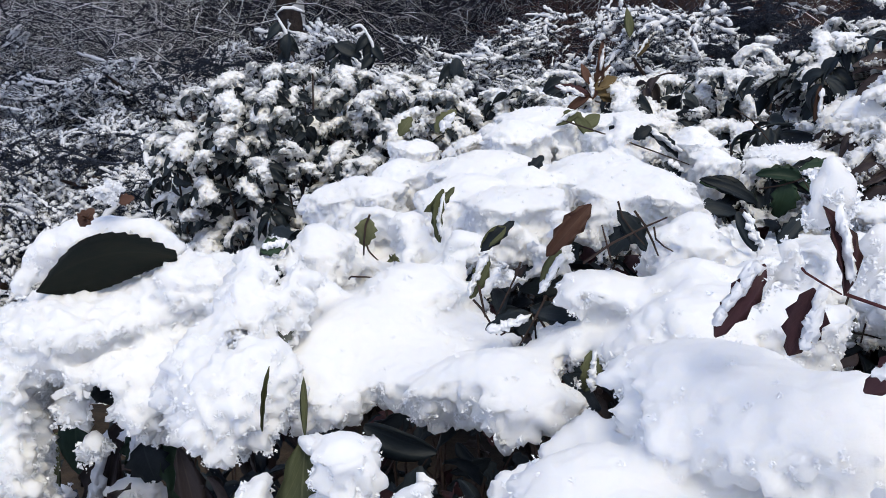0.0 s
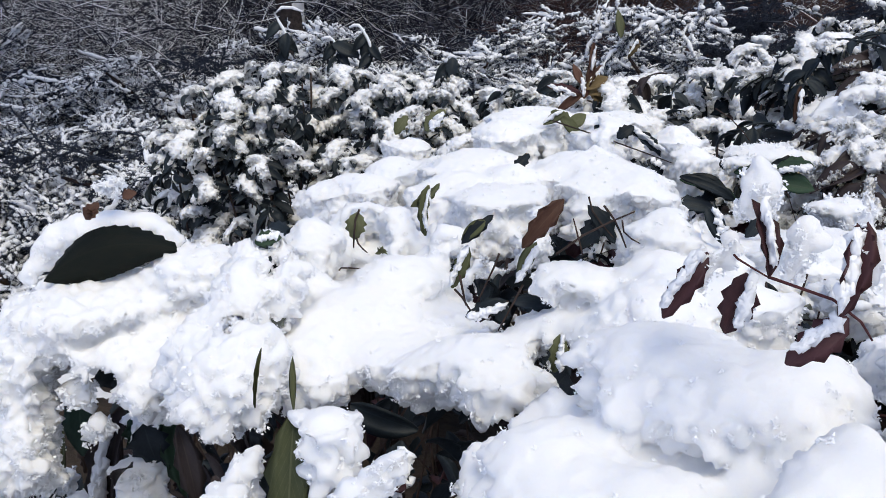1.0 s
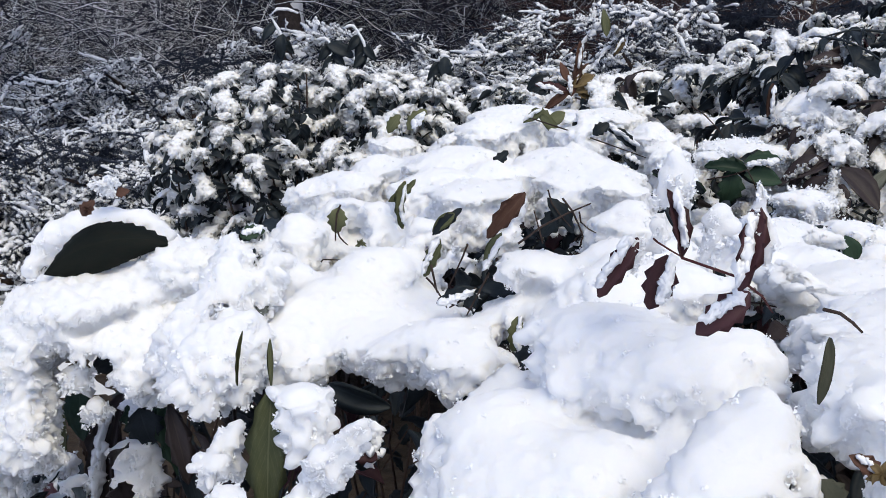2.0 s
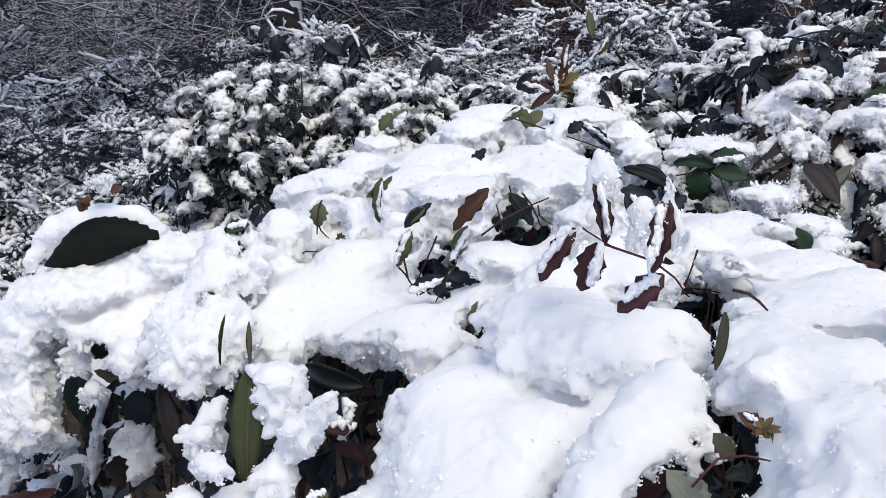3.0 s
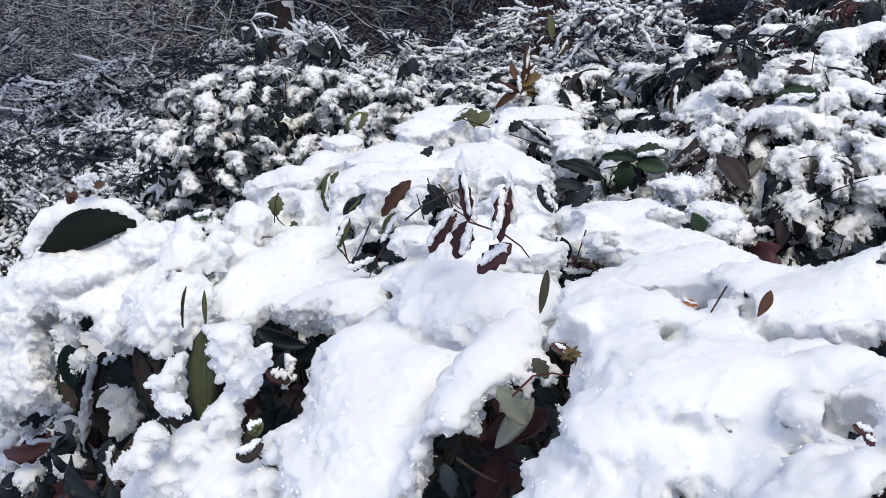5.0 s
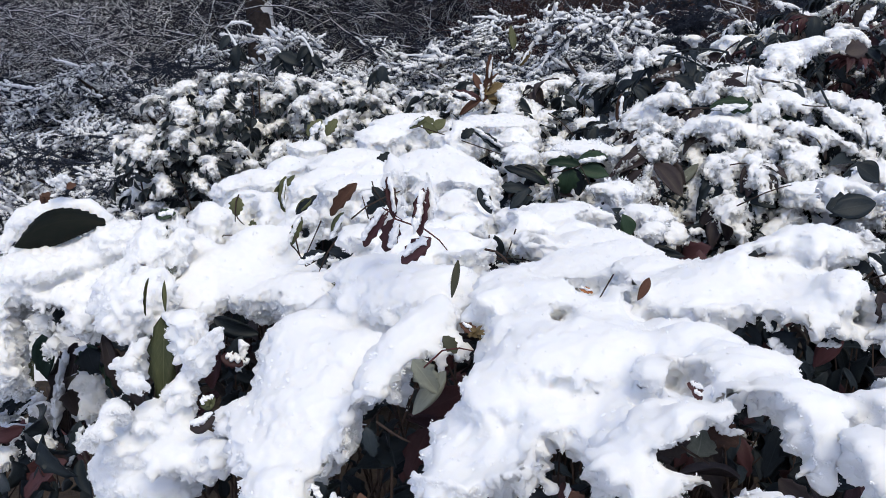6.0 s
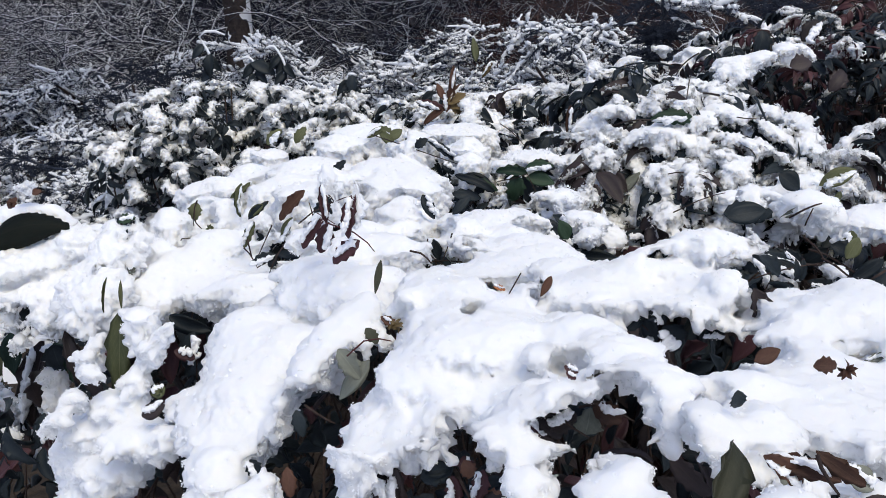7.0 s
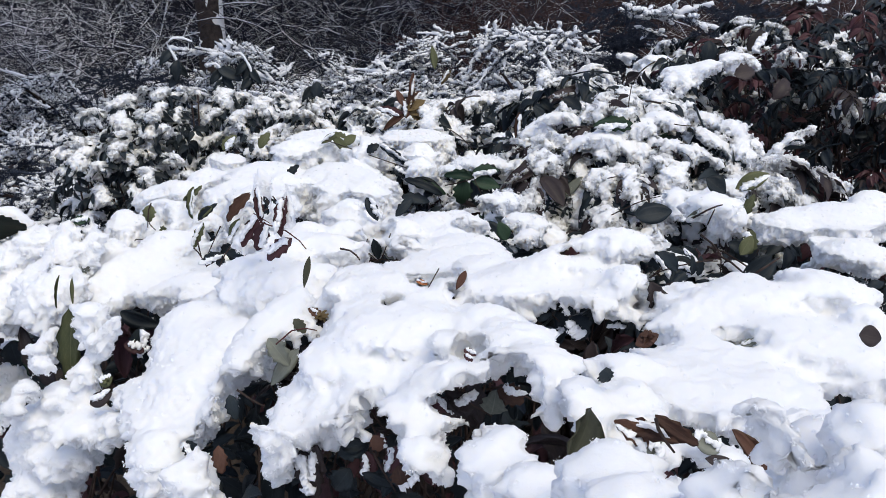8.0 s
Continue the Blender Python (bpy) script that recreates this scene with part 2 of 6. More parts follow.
def snow_field(pads, cell, blend, seed, rough, sheet, grain=1.0, cut=True, thick=0.026):
    """Distance to pads that melt together, over a sheet spanned between them, with gaps cut out and crumbling sides."""
    rng = np.random.default_rng(seed)
    reach = np.array([[max(p[3:6])] * 3 if p[6] is not None else p[3:6] for p in pads])
    p = np.array([q[:3] for q in pads])
    low, high = (p - reach).min(0) - 0.03, (p + reach).max(0) + 0.03
    shape = np.ceil((high - low) / cell).astype(int)
    axes = [(low[k] + cell * np.arange(shape[k])).astype(np.float32) for k in range(3)]
    d = np.full(shape, 0.05, np.float32)
    total = np.zeros(shape[:2], np.float32) + 1e-6
    level, cover = total * 0, total * 0

    def window(c, r):
        lo = np.maximum(((c - r - 2 * blend - low) / cell).astype(int), 0)
        hi = np.minimum(((c + r + 2 * blend - low) / cell).astype(int) + 1, shape)
        return None if (hi <= lo).any() else tuple(slice(a, b) for a, b in zip(lo, hi))

    for (x, y, z, rx, ry, rz, turn), far in zip(pads, reach):
        c = np.array((x, y, z))
        sub = window(c, far)
        e = ellipsoid(axes, sub, c, (rx, ry, rz), turn)
        old = d[sub]
        h = np.clip(0.5 + 0.5 * (old - e) / blend, 0, 1)
        d[sub] = old * (1 - h) + e * h - blend * h * (1 - h)
        if sheet:
            off = ((axes[0] - x) / (rx + 0.004))[:, None] ** 2 + ((axes[1] - y) / (ry * 1.2 + 0.006))[None] ** 2
            w = np.exp(-0.9 * off)
            total += w
            level += w * (z + 0.35 * rz)
            cover = np.maximum(cover, w)
    if sheet:
        edge = cover + 0.3 * np.minimum(total - cover, 1) + 0.12 * lattice((*shape[:2], 4), cell, 0.02, rng)[..., 0]
        top = (level / total)[..., None]
        zz = axes[2][None, None]
        slab = np.maximum(np.maximum(zz - top, top - (0.026 + (thick - 0.026) * np.clip((axes[1] - 0.72) / 0.2, 0, 1))[None, :, None] - zz), ((0.46 - edge) * 0.05)[..., None])
        h = np.clip(0.5 + 0.5 * (d - slab) / 0.012, 0, 1)
        d = d * (1 - h) + slab * h - 0.012 * h * (1 - h)
    for x, y, z, rx, ry, rz, turn in GAPS if cut else ():
        c = np.array((x, y, z))
        sub = window(c, np.full(3, max(rx, ry, rz)))
        if sub is None:
            continue
        e = -ellipsoid(axes, sub, c, (rx, ry, rz), turn)
        old = d[sub]
        h = np.clip(0.5 - 0.5 * (old - e) / 0.012, 0, 1)
        d[sub] = old * (1 - h) + e * h + 0.012 * h * (1 - h)
    up = np.gradient(d, cell, axis=2)
    side = np.clip(1.0 - up, 0.12, 1.0) * rough
    d += lattice(shape, cell, 0.053 * grain, rng) * 0.011 * np.clip(side + 0.1, 0, 1)
    d += lattice(shape, cell, 0.024 * grain, rng) * 0.007 * np.clip(side + 0.1, 0, 1)
    return d, low


def perlin(p, seed):
    """Gradient noise at points."""
    i = np.floor(p).astype(np.int64)
    f = p - i
    u = f * f * f * (f * (f * 6 - 15) + 10)
    out = 0
    for c in np.ndindex(2, 2, 2):
        k = i + c
        h = (k[:, 0] * 73856093) ^ (k[:, 1] * 19349663) ^ (k[:, 2] * 83492791) ^ (seed * 2654435761)
        h = (h ^ (h >> 13)) * 1274126177 & 0x7FFFFFFF
        g = np.stack([(h >> 3 & 1023), (h >> 12 & 1023), (h >> 21 & 1023)], 1) / 511.5 - 1
        w = np.prod(np.where(np.array(c) == 1, u, 1 - u), 1)
        out = out + w * ((f - c) * g).sum(1)
    return out


def vertex_normals(verts, quads):
    q = verts[quads]
    n = np.cross(q[:, 2] - q[:, 0], q[:, 3] - q[:, 1])
    out = np.zeros_like(verts)
    for k in range(4):
        for a in range(3):
            out[:, a] += np.bincount(quads[:, k], n[:, a], len(verts))
    return out / (np.linalg.norm(out, axis=1, keepdims=True) + 1e-12)


def fluff(verts, quads, seed, amount, grain, puff=0.2):
    """Puffy lumps pushed out of the steep parts, like wet flakes that stuck together."""
    n = vertex_normals(verts, quads)
    side = np.clip(1.02 - n[:, 2], puff, 1.0) * amount
    p = verts @ np.array(pose(0, 0, 0, 31, 17, 43))[:3, :3]
    out = 0.017 * side * np.abs(perlin(p / (0.021 * grain), seed))
    out += 0.012 * side * np.abs(perlin(p / (0.0115 * grain) + 7, seed + 1))
    rim = np.maximum(side, 0.24 * amount)
    out += 0.0075 * rim * perlin(p / (0.0068 * grain) + 3, seed + 2)
    out += 0.0045 * rim * perlin(p / (0.0043 * grain) + 11, seed + 3)
    return verts + n * (out - 0.006 * side)[:, None]


def crumbs(verts, quads, count, seed, coarse=1.0):
    """Clusters of loose flakes clinging to the steep and broken sides."""
    rng = np.random.default_rng(seed)
    q = verts[quads]
    n = np.cross(q[:, 2] - q[:, 0], q[:, 3] - q[:, 1])
    n /= np.linalg.norm(n, axis=1, keepdims=True) + 1e-12
    weight = (0.03 + np.clip(0.3 - n[:, 2], 0.0, 0.6)) * (n[:, 2] > -0.6)
    each = 16
    pick = np.repeat(rng.choice(len(quads), count // each, p=weight / weight.sum()), each)
    count = len(pick)
    spread = rng.normal(size=(count, 3)) * np.repeat(rng.uniform(0.001, 0.0036, (count // each, 1)), each, 0) * coarse
    out = (spread * n[pick]).sum(1, keepdims=True)
    centre = q[pick].mean(1) + spread - n[pick] * np.minimum(out, 0) * 1.6
    shape = np.array([(1, 1, 1), (-1, -1, 1), (-1, 1, -1), (1, -1, -1)], float)
    size = coarse * np.clip(np.exp(rng.normal(0, 0.5, (count, 1, 1))), 0.3, 1.8) * 0.00085 * rng.uniform(0.5, 1.5, (count, 4, 1))
    turn = np.linalg.qr(rng.normal(size=(count, 3, 3)))[0]
    turn *= np.sign(np.linalg.det(turn))[:, None, None]
    v = centre[:, None] + np.einsum("vk,nkj->nvj", shape, turn) * size
    faces = np.array([(0, 1, 3), (0, 2, 1), (0, 3, 2), (1, 2, 3)])
    return v.reshape(-1, 3), (faces[None] + 4 * np.arange(count)[:, None, None]).reshape(-1, 3)


def pieces(verts, quads, least=200):
    """The separate bodies of a surface, the tiny ones left out."""
    root = list(range(len(verts)))

    def find(i):
        while root[i] != i:
            root[i] = root[root[i]]
            i = root[i]
        return i

    for a, b, c, d in quads.tolist():
        ra, rc = find(a), find(c)
        root[ra] = rc
        for k in (b, d):
            root[find(k)] = rc
    label = np.array([find(i) for i in range(len(verts))])[quads[:, 0]]
    for k, n in zip(*np.unique(label, return_counts=True)):
        if n >= least:
            q = quads[label == k]
            used, where = np.unique(q, return_inverse=True)
            yield verts[used], where.reshape(q.shape)


def snow_object(group, name, label, cell=0.0027, blend=0.014, seed=1, rough=1.0, sheet=True, loose=14000, grain=1.0, cut=True, coarse=1.0, thick=0.026, puff=0.2):
    d, low = snow_field(PADS[group], cell, blend, seed, rough, sheet, grain, cut, thick)
    verts, quads = nets(d, low, cell)
    verts = fluff(verts, quads, seed, rough, grain, puff)
    for v, q in pieces(verts, quads):
        ob = new(name, mesh_from(name, v, q, SNOW))
        if loose:
            grains = mesh_from("snow_grain", *crumbs(v, q, max(60, int(loose * len(q) / len(quads))), seed, coarse), FLAKE)
            grains.shade_flat()
            part("snow_grain", grains, ob, kind="stuff")
        tagged(ob, label, "snow", label)


# <pads>
pad("L", -0.311, 0.807, 1.057, 0.061, 0.055, 0.017)
pad("L", -0.354, 0.797, 1.027, 0.041, 0.037, 0.025)
pad("L", -0.228, 0.823, 1.078, 0.044, 0.040, 0.027)
pad("L", -0.179, 0.759, 1.068, 0.033, 0.030, 0.033)
pad("L", -0.270, 0.796, 1.016, 0.063, 0.057, 0.039)
pad("L", -0.349, 0.792, 0.995, 0.047, 0.042, 0.034)
pad("L", -0.374, 0.784, 0.952, 0.044, 0.039, 0.044)
pad("L", -0.392, 0.789, 0.988, 0.029, 0.026, 0.042)
pad("L", -0.419, 0.792, 0.927, 0.036, 0.032, 0.055)
pad("L", -0.314, 0.787, 1.006, 0.041, 0.037, 0.025)
pad("L", -0.197, 0.725, 1.041, 0.040, 0.036, 0.035)
pad("L", -0.160, 0.692, 1.052, 0.023, 0.021, 0.032)
pad("L", -0.255, 0.772, 1.007, 0.025, 0.023, 0.022)
pad("L", -0.185, 0.679, 1.037, 0.028, 0.026, 0.026)
pad("L", -0.362, 0.768, 0.947, 0.028, 0.025, 0.015)
pad("L", -0.140, 0.577, 1.032, 0.011, 0.010, 0.014)
pad("L", -0.145, 0.549, 1.027, 0.009, 0.007, 0.009)
pad("L", -0.122, 0.510, 1.030, 0.009, 0.008, 0.009)
pad("L", -0.166, 0.757, 1.088, 0.022, 0.020, 0.022)
pad("L", -0.167, 0.790, 1.111, 0.021, 0.019, 0.015)
pad("L", -0.143, 0.763, 1.116, 0.012, 0.011, 0.016)
pad("L", -0.378, 0.809, 0.992, 0.031, 0.027, 0.041)
pad("L", -0.372, 0.793, 0.945, 0.026, 0.024, 0.037)
pad("L", -0.320, 0.816, 1.043, 0.047, 0.043, 0.018)
pad("L", -0.359, 0.812, 1.026, 0.030, 0.027, 0.026)
pad("K", -0.146, 0.514, 0.997, 0.012, 0.010, 0.014)
pad("K", -0.156, 0.502, 0.979, 0.014, 0.012, 0.016)
pad("K", -0.167, 0.499, 0.968, 0.014, 0.012, 0.014)
pad("W", -0.530, 1.091, 0.713, 0.032, 0.029, 0.018)
pad("W", -0.559, 1.078, 0.669, 0.032, 0.029, 0.012)
pad("X", -0.450, 1.042, 0.740, 0.017, 0.015, 0.025)
pad("B", -0.141, 0.818, 1.054, 0.031, 0.028, 0.037)
pad("B", -0.150, 0.945, 1.069, 0.030, 0.027, 0.035)
pad("B", -0.163, 1.224, 1.059, 0.038, 0.034, 0.028)
pad("B", -0.105, 0.982, 1.087, 0.034, 0.031, 0.024)
pad("B", -0.119, 1.207, 1.079, 0.034, 0.031, 0.019)
pad("B", -0.093, 1.279, 1.085, 0.034, 0.031, 0.020)
pad("B", -0.074, 1.451, 1.088, 0.030, 0.027, 0.019)
pad("B", -0.059, 0.924, 1.101, 0.023, 0.021, 0.019)
pad("B", -0.077, 0.906, 1.093, 0.019, 0.017, 0.022)
pad("B", -0.007, 1.137, 1.082, 0.052, 0.047, 0.033)
pad("B", 0.020, 1.247, 1.095, 0.059, 0.053, 0.029)
pad("B", 0.032, 1.029, 1.104, 0.049, 0.044, 0.012)
pad("B", 0.055, 1.179, 1.089, 0.029, 0.026, 0.027)
pad("B", 0.133, 1.226, 1.099, 0.050, 0.045, 0.025)
pad("B", 0.175, 1.181, 1.084, 0.069, 0.062, 0.035)
pad("B", 0.202, 1.127, 1.080, 0.037, 0.033, 0.034)
pad("B", 0.109, 1.473, 1.129, 0.068, 0.061, 0.024)
pad("B", 0.057, 1.370, 1.124, 0.039, 0.036, 0.021)
pad("B", 0.310, 1.935, 1.070, 0.088, 0.079, 0.025)
pad("B", 0.293, 1.374, 1.104, 0.031, 0.028, 0.036)
pad("B", 0.294, 1.269, 1.103, 0.019, 0.017, 0.022)
pad("B", 0.187, 1.351, 1.141, 0.030, 0.027, 0.012)
pad("B", 0.181, 0.904, 1.092, 0.037, 0.033, 0.034)
pad("B", 0.178, 0.732, 1.112, 0.021, 0.019, 0.019)
pad("B", -0.124, 0.769, 1.030, 0.039, 0.035, 0.041)
pad("B", -0.081, 0.796, 1.048, 0.046, 0.041, 0.031)
pad("B", -0.043, 0.827, 1.074, 0.037, 0.033, 0.020)
pad("B", -0.076, 0.827, 1.079, 0.022, 0.019, 0.012)
pad("B", -0.048, 0.754, 1.039, 0.052, 0.047, 0.022)
pad("B", 0.014, 0.688, 1.057, 0.049, 0.044, 0.019)
pad("B", -0.018, 0.691, 1.046, 0.031, 0.028, 0.012)
pad("B", -0.116, 0.714, 1.025, 0.014, 0.013, 0.025)
pad("B", -0.133, 0.728, 1.026, 0.020, 0.018, 0.031)
pad("B", -0.090, 0.559, 1.061, 0.010, 0.009, 0.017)
pad("B", 0.012, 0.821, 1.087, 0.020, 0.018, 0.018)
pad("B", -0.022, 0.869, 1.102, 0.016, 0.014, 0.012)
pad("B", 0.053, 0.906, 1.109, 0.017, 0.015, 0.013)
pad("B", 0.070, 0.722, 1.103, 0.033, 0.029, 0.017)
pad("B", 0.103, 0.675, 1.090, 0.030, 0.027, 0.028)
pad("B", 0.077, 0.579, 1.107, 0.032, 0.029, 0.015)
pad("B", 0.022, 0.518, 1.055, 0.021, 0.019, 0.026)
pad("B", 0.043, 0.523, 1.060, 0.038, 0.035, 0.029)
pad("B", 0.027, 0.483, 1.021, 0.042, 0.038, 0.036)
pad("B", 0.081, 0.480, 1.049, 0.045, 0.040, 0.037)
pad("B", 0.061, 0.429, 1.030, 0.047, 0.043, 0.030)
pad("B", 0.115, 0.518, 1.098, 0.045, 0.040, 0.020)
pad("B", 0.104, 0.551, 1.112, 0.037, 0.033, 0.018)
pad("B", 0.139, 0.507, 1.108, 0.031, 0.028, 0.017)
pad("B", 0.160, 0.507, 1.117, 0.019, 0.017, 0.014)
pad("B", 0.150, 0.426, 1.121, 0.016, 0.015, 0.016)
pad("B", 0.126, 0.404, 1.097, 0.021, 0.019, 0.020)
pad("B", 0.112, 0.392, 1.072, 0.027, 0.025, 0.028)
pad("B", 0.100, 0.373, 1.057, 0.030, 0.027, 0.027)
pad("B", 0.127, 0.338, 1.082, 0.013, 0.011, 0.017)
pad("B", 0.005, 0.447, 0.998, 0.031, 0.028, 0.027)
pad("B", 0.034, 0.410, 1.005, 0.036, 0.032, 0.032)
pad("B", 0.042, 0.462, 1.021, 0.041, 0.037, 0.035)
pad("B", 0.029, 0.352, 0.985, 0.027, 0.024, 0.039)
pad("B", 0.073, 0.292, 1.006, 0.021, 0.019, 0.035)
pad("B", 0.063, 0.477, 1.049, 0.033, 0.030, 0.028)
pad("R", 0.301, 0.863, 1.087, 0.063, 0.057, 0.022)
pad("R", 0.240, 0.793, 1.106, 0.028, 0.026, 0.015)
pad("R", 0.318, 0.793, 1.088, 0.031, 0.028, 0.019)
pad("R", 0.248, 0.687, 1.107, 0.020, 0.018, 0.012)
pad("R", 0.331, 0.624, 1.109, 0.042, 0.038, 0.014)
pad("R", 0.281, 0.578, 1.108, 0.051, 0.045, 0.015)
pad("R", 0.328, 0.501, 1.131, 0.034, 0.030, 0.012)
pad("R", 0.205, 0.450, 1.134, 0.026, 0.023, 0.012)
pad("R", 0.180, 0.394, 1.129, 0.019, 0.017, 0.017)
pad("R", 0.220, 0.418, 1.135, 0.031, 0.028, 0.014)
pad("R", 0.267, 0.390, 1.138, 0.028, 0.025, 0.012)
pad("R", 0.199, 0.354, 1.118, 0.033, 0.029, 0.023)
pad("R", 0.232, 0.338, 1.133, 0.040, 0.036, 0.013)
pad("R", 0.180, 0.317, 1.097, 0.020, 0.018, 0.025)
pad("R", 0.209, 0.301, 1.105, 0.041, 0.037, 0.022)
pad("R", 0.168, 0.297, 1.088, 0.019, 0.017, 0.017)
pad("R", 0.253, 0.293, 1.137, 0.030, 0.027, 0.014)
pad("R", 0.209, 0.297, 1.110, 0.053, 0.048, 0.019)
pad("R", 0.175, 0.283, 1.074, 0.039, 0.035, 0.024)
pad("R", 0.169, 0.259, 1.067, 0.030, 0.027, 0.014)
pad("R", 0.214, 0.245, 1.089, 0.034, 0.030, 0.029)
pad("R", 0.152, 0.254, 1.051, 0.017, 0.016, 0.023)
pad("R", 0.251, 0.181, 1.109, 0.023, 0.021, 0.023)
pad("R", 0.251, 0.126, 1.091, 0.016, 0.014, 0.030)
pad("R", 0.271, 0.194, 1.135, 0.024, 0.021, 0.013)
pad("R", 0.237, 0.296, 1.131, 0.049, 0.044, 0.015)
pad("R", 0.279, 0.242, 1.140, 0.025, 0.023, 0.014)
pad("R", 0.233, 0.402, 1.131, 0.031, 0.027, 0.020)
pad("R", 0.309, 0.285, 1.143, 0.027, 0.024, 0.014)
pad("R", 0.323, 0.240, 1.145, 0.028, 0.025, 0.013)
pad("R", 0.306, 0.185, 1.146, 0.031, 0.028, 0.012)
pad("R", 0.338, 0.183, 1.145, 0.023, 0.021, 0.012)
pad("R", 0.344, 0.421, 1.129, 0.037, 0.033, 0.017)
pad("R", 0.380, 0.442, 1.139, 0.032, 0.029, 0.017)
pad("R", 0.413, 0.447, 1.145, 0.038, 0.034, 0.023)
pad("R", 0.453, 0.454, 1.158, 0.038, 0.034, 0.024)
pad("R", 0.453, 0.386, 1.145, 0.025, 0.023, 0.020)
pad("R", 0.410, 0.371, 1.127, 0.025, 0.023, 0.016)
pad("R", 0.326, 0.713, 1.092, 0.049, 0.044, 0.023)
pad("N", 0.789, 1.162, 1.061, 0.064, 0.058, 0.021)
pad("N", 0.727, 1.159, 1.065, 0.029, 0.026, 0.013)
pad("N", 0.860, 0.976, 1.058, 0.049, 0.044, 0.029)
pad("N", 0.937, 0.985, 1.063, 0.070, 0.063, 0.033)
pad("N", 1.020, 1.035, 1.071, 0.045, 0.041, 0.036)
pad("N", 0.845, 0.745, 1.074, 0.044, 0.040, 0.024)
pad("N", 0.487, 0.340, 1.142, 0.052, 0.047, 0.012)
pad("N", 0.541, 0.328, 1.153, 0.047, 0.042, 0.014)
pad("N", 0.598, 0.323, 1.153, 0.042, 0.038, 0.020)
pad("N", 0.608, 0.268, 1.146, 0.020, 0.018, 0.017)
pad("N", 0.449, 0.290, 1.127, 0.027, 0.025, 0.014)
pad("N", 0.493, 0.255, 1.127, 0.054, 0.048, 0.017)
pad("N", 0.547, 0.257, 1.136, 0.043, 0.039, 0.016)
pad("N", 0.578, 0.233, 1.129, 0.044, 0.040, 0.018)
pad("N", 0.398, 0.199, 1.137, 0.022, 0.020, 0.012)
pad("N", 0.347, 0.130, 1.141, 0.027, 0.024, 0.015)
pad("N", 0.380, 0.142, 1.141, 0.027, 0.025, 0.012)
pad("N", 0.454, 0.178, 1.129, 0.050, 0.045, 0.012)
pad("N", 0.509, 0.183, 1.120, 0.039, 0.035, 0.016)
pad("N", 0.386, -0.079, 1.219, 0.016, 0.014, 0.012)
pad("N", 0.314, 0.100, 1.138, 0.027, 0.024, 0.012)
pad("N", 0.298, 0.109, 1.132, 0.017, 0.016, 0.012)
pad("N", 0.291, 0.080, 1.121, 0.016, 0.015, 0.021)
pad("N", 0.308, 0.018, 1.138, 0.018, 0.016, 0.018)
pad("N", 0.334, -0.041, 1.180, 0.021, 0.019, 0.015)
pad("N", 0.329, -0.087, 1.192, 0.014, 0.012, 0.012)
pad("N", 0.394, -0.116, 1.222, 0.017, 0.016, 0.016)
pad("N", 0.422, -0.091, 1.221, 0.011, 0.010, 0.014)
pad("N", 0.394, -0.148, 1.227, 0.011, 0.010, 0.012)
pad("N", 0.373, -0.140, 1.221, 0.012, 0.010, 0.012)
pad("N", 0.359, -0.131, 1.213, 0.010, 0.009, 0.012)
pad("N", 0.354, -0.124, 1.212, 0.006, 0.006, 0.012)
pad("Q", 0.408, 1.330, 1.105, 0.054, 0.049, 0.014)
pad("Q", 0.349, 1.255, 1.105, 0.025, 0.023, 0.013)
pad("Q", 0.426, 1.123, 1.076, 0.035, 0.032, 0.014)
pad("Q", 0.446, 1.031, 1.056, 0.036, 0.032, 0.019)
pad("Q", 0.449, 0.969, 1.050, 0.020, 0.018, 0.013)
pad("Q", 0.395, 1.106, 1.079, 0.020, 0.018, 0.012)
pad("Q", 0.463, 1.302, 1.094, 0.026, 0.023, 0.017)
pad("Y", -0.297, 0.821, 1.145, 0.018, 0.016, 0.012)
pad("Y", -0.311, 0.816, 1.137, 0.012, 0.011, 0.012)
plume("Z", 0.629, 1.321, 1.144, 0.047, 0.025)
plume("Z", 0.655, 1.328, 1.159, 0.030, 0.016)
plume("Z", 0.756, 1.365, 1.180, 0.056, 0.019)
plume("Z", 0.718, 1.342, 1.177, 0.030, 0.014)
plume("Z", 0.773, 1.451, 1.071, 0.047, 0.018)
plume("Z", 1.686, 5.305, 1.112, 0.086, 0.043)
plume("Z", 1.335, 3.492, 1.182, 0.080, 0.029)
plume("Z", 1.182, 3.898, 1.129, 0.069, 0.030)
plume("Z", 0.565, 1.420, 1.176, 0.043, 0.020)
plume("Z", 0.538, 1.438, 1.160, 0.025, 0.019)
plume("Z", 0.503, 1.414, 1.082, 0.048, 0.022)
plume("Z", 0.474, 1.355, 1.070, 0.030, 0.018)
plume("Z", 0.781, 1.265, 1.059, 0.054, 0.015)
plume("Z", 0.640, 0.831, 1.134, 0.028, 0.012)
plume("Z", 0.767, 1.020, 1.113, 0.065, 0.012)
plume("Z", 1.022, 1.634, 1.106, 0.047, 0.013)
plume("Z", 0.988, 1.502, 1.098, 0.018, 0.024)
plume("Z", 0.785, 2.190, 1.177, 0.033, 0.018)
plume("Z", 0.959, 1.929, 1.236, 0.061, 0.016)
plume("Z", 1.036, 1.921, 1.251, 0.040, 0.016)
plume("Z", 1.133, 2.032, 1.262, 0.055, 0.019)
plume("Z", 0.606, 1.355, 1.073, 0.024, 0.031)
plume("Z", 0.569, 1.362, 1.041, 0.020, 0.031)
plume("Z", 0.644, 1.361, 0.989, 0.025, 0.031)
plume("Z", 0.510, 1.180, 1.010, 0.037, 0.013)
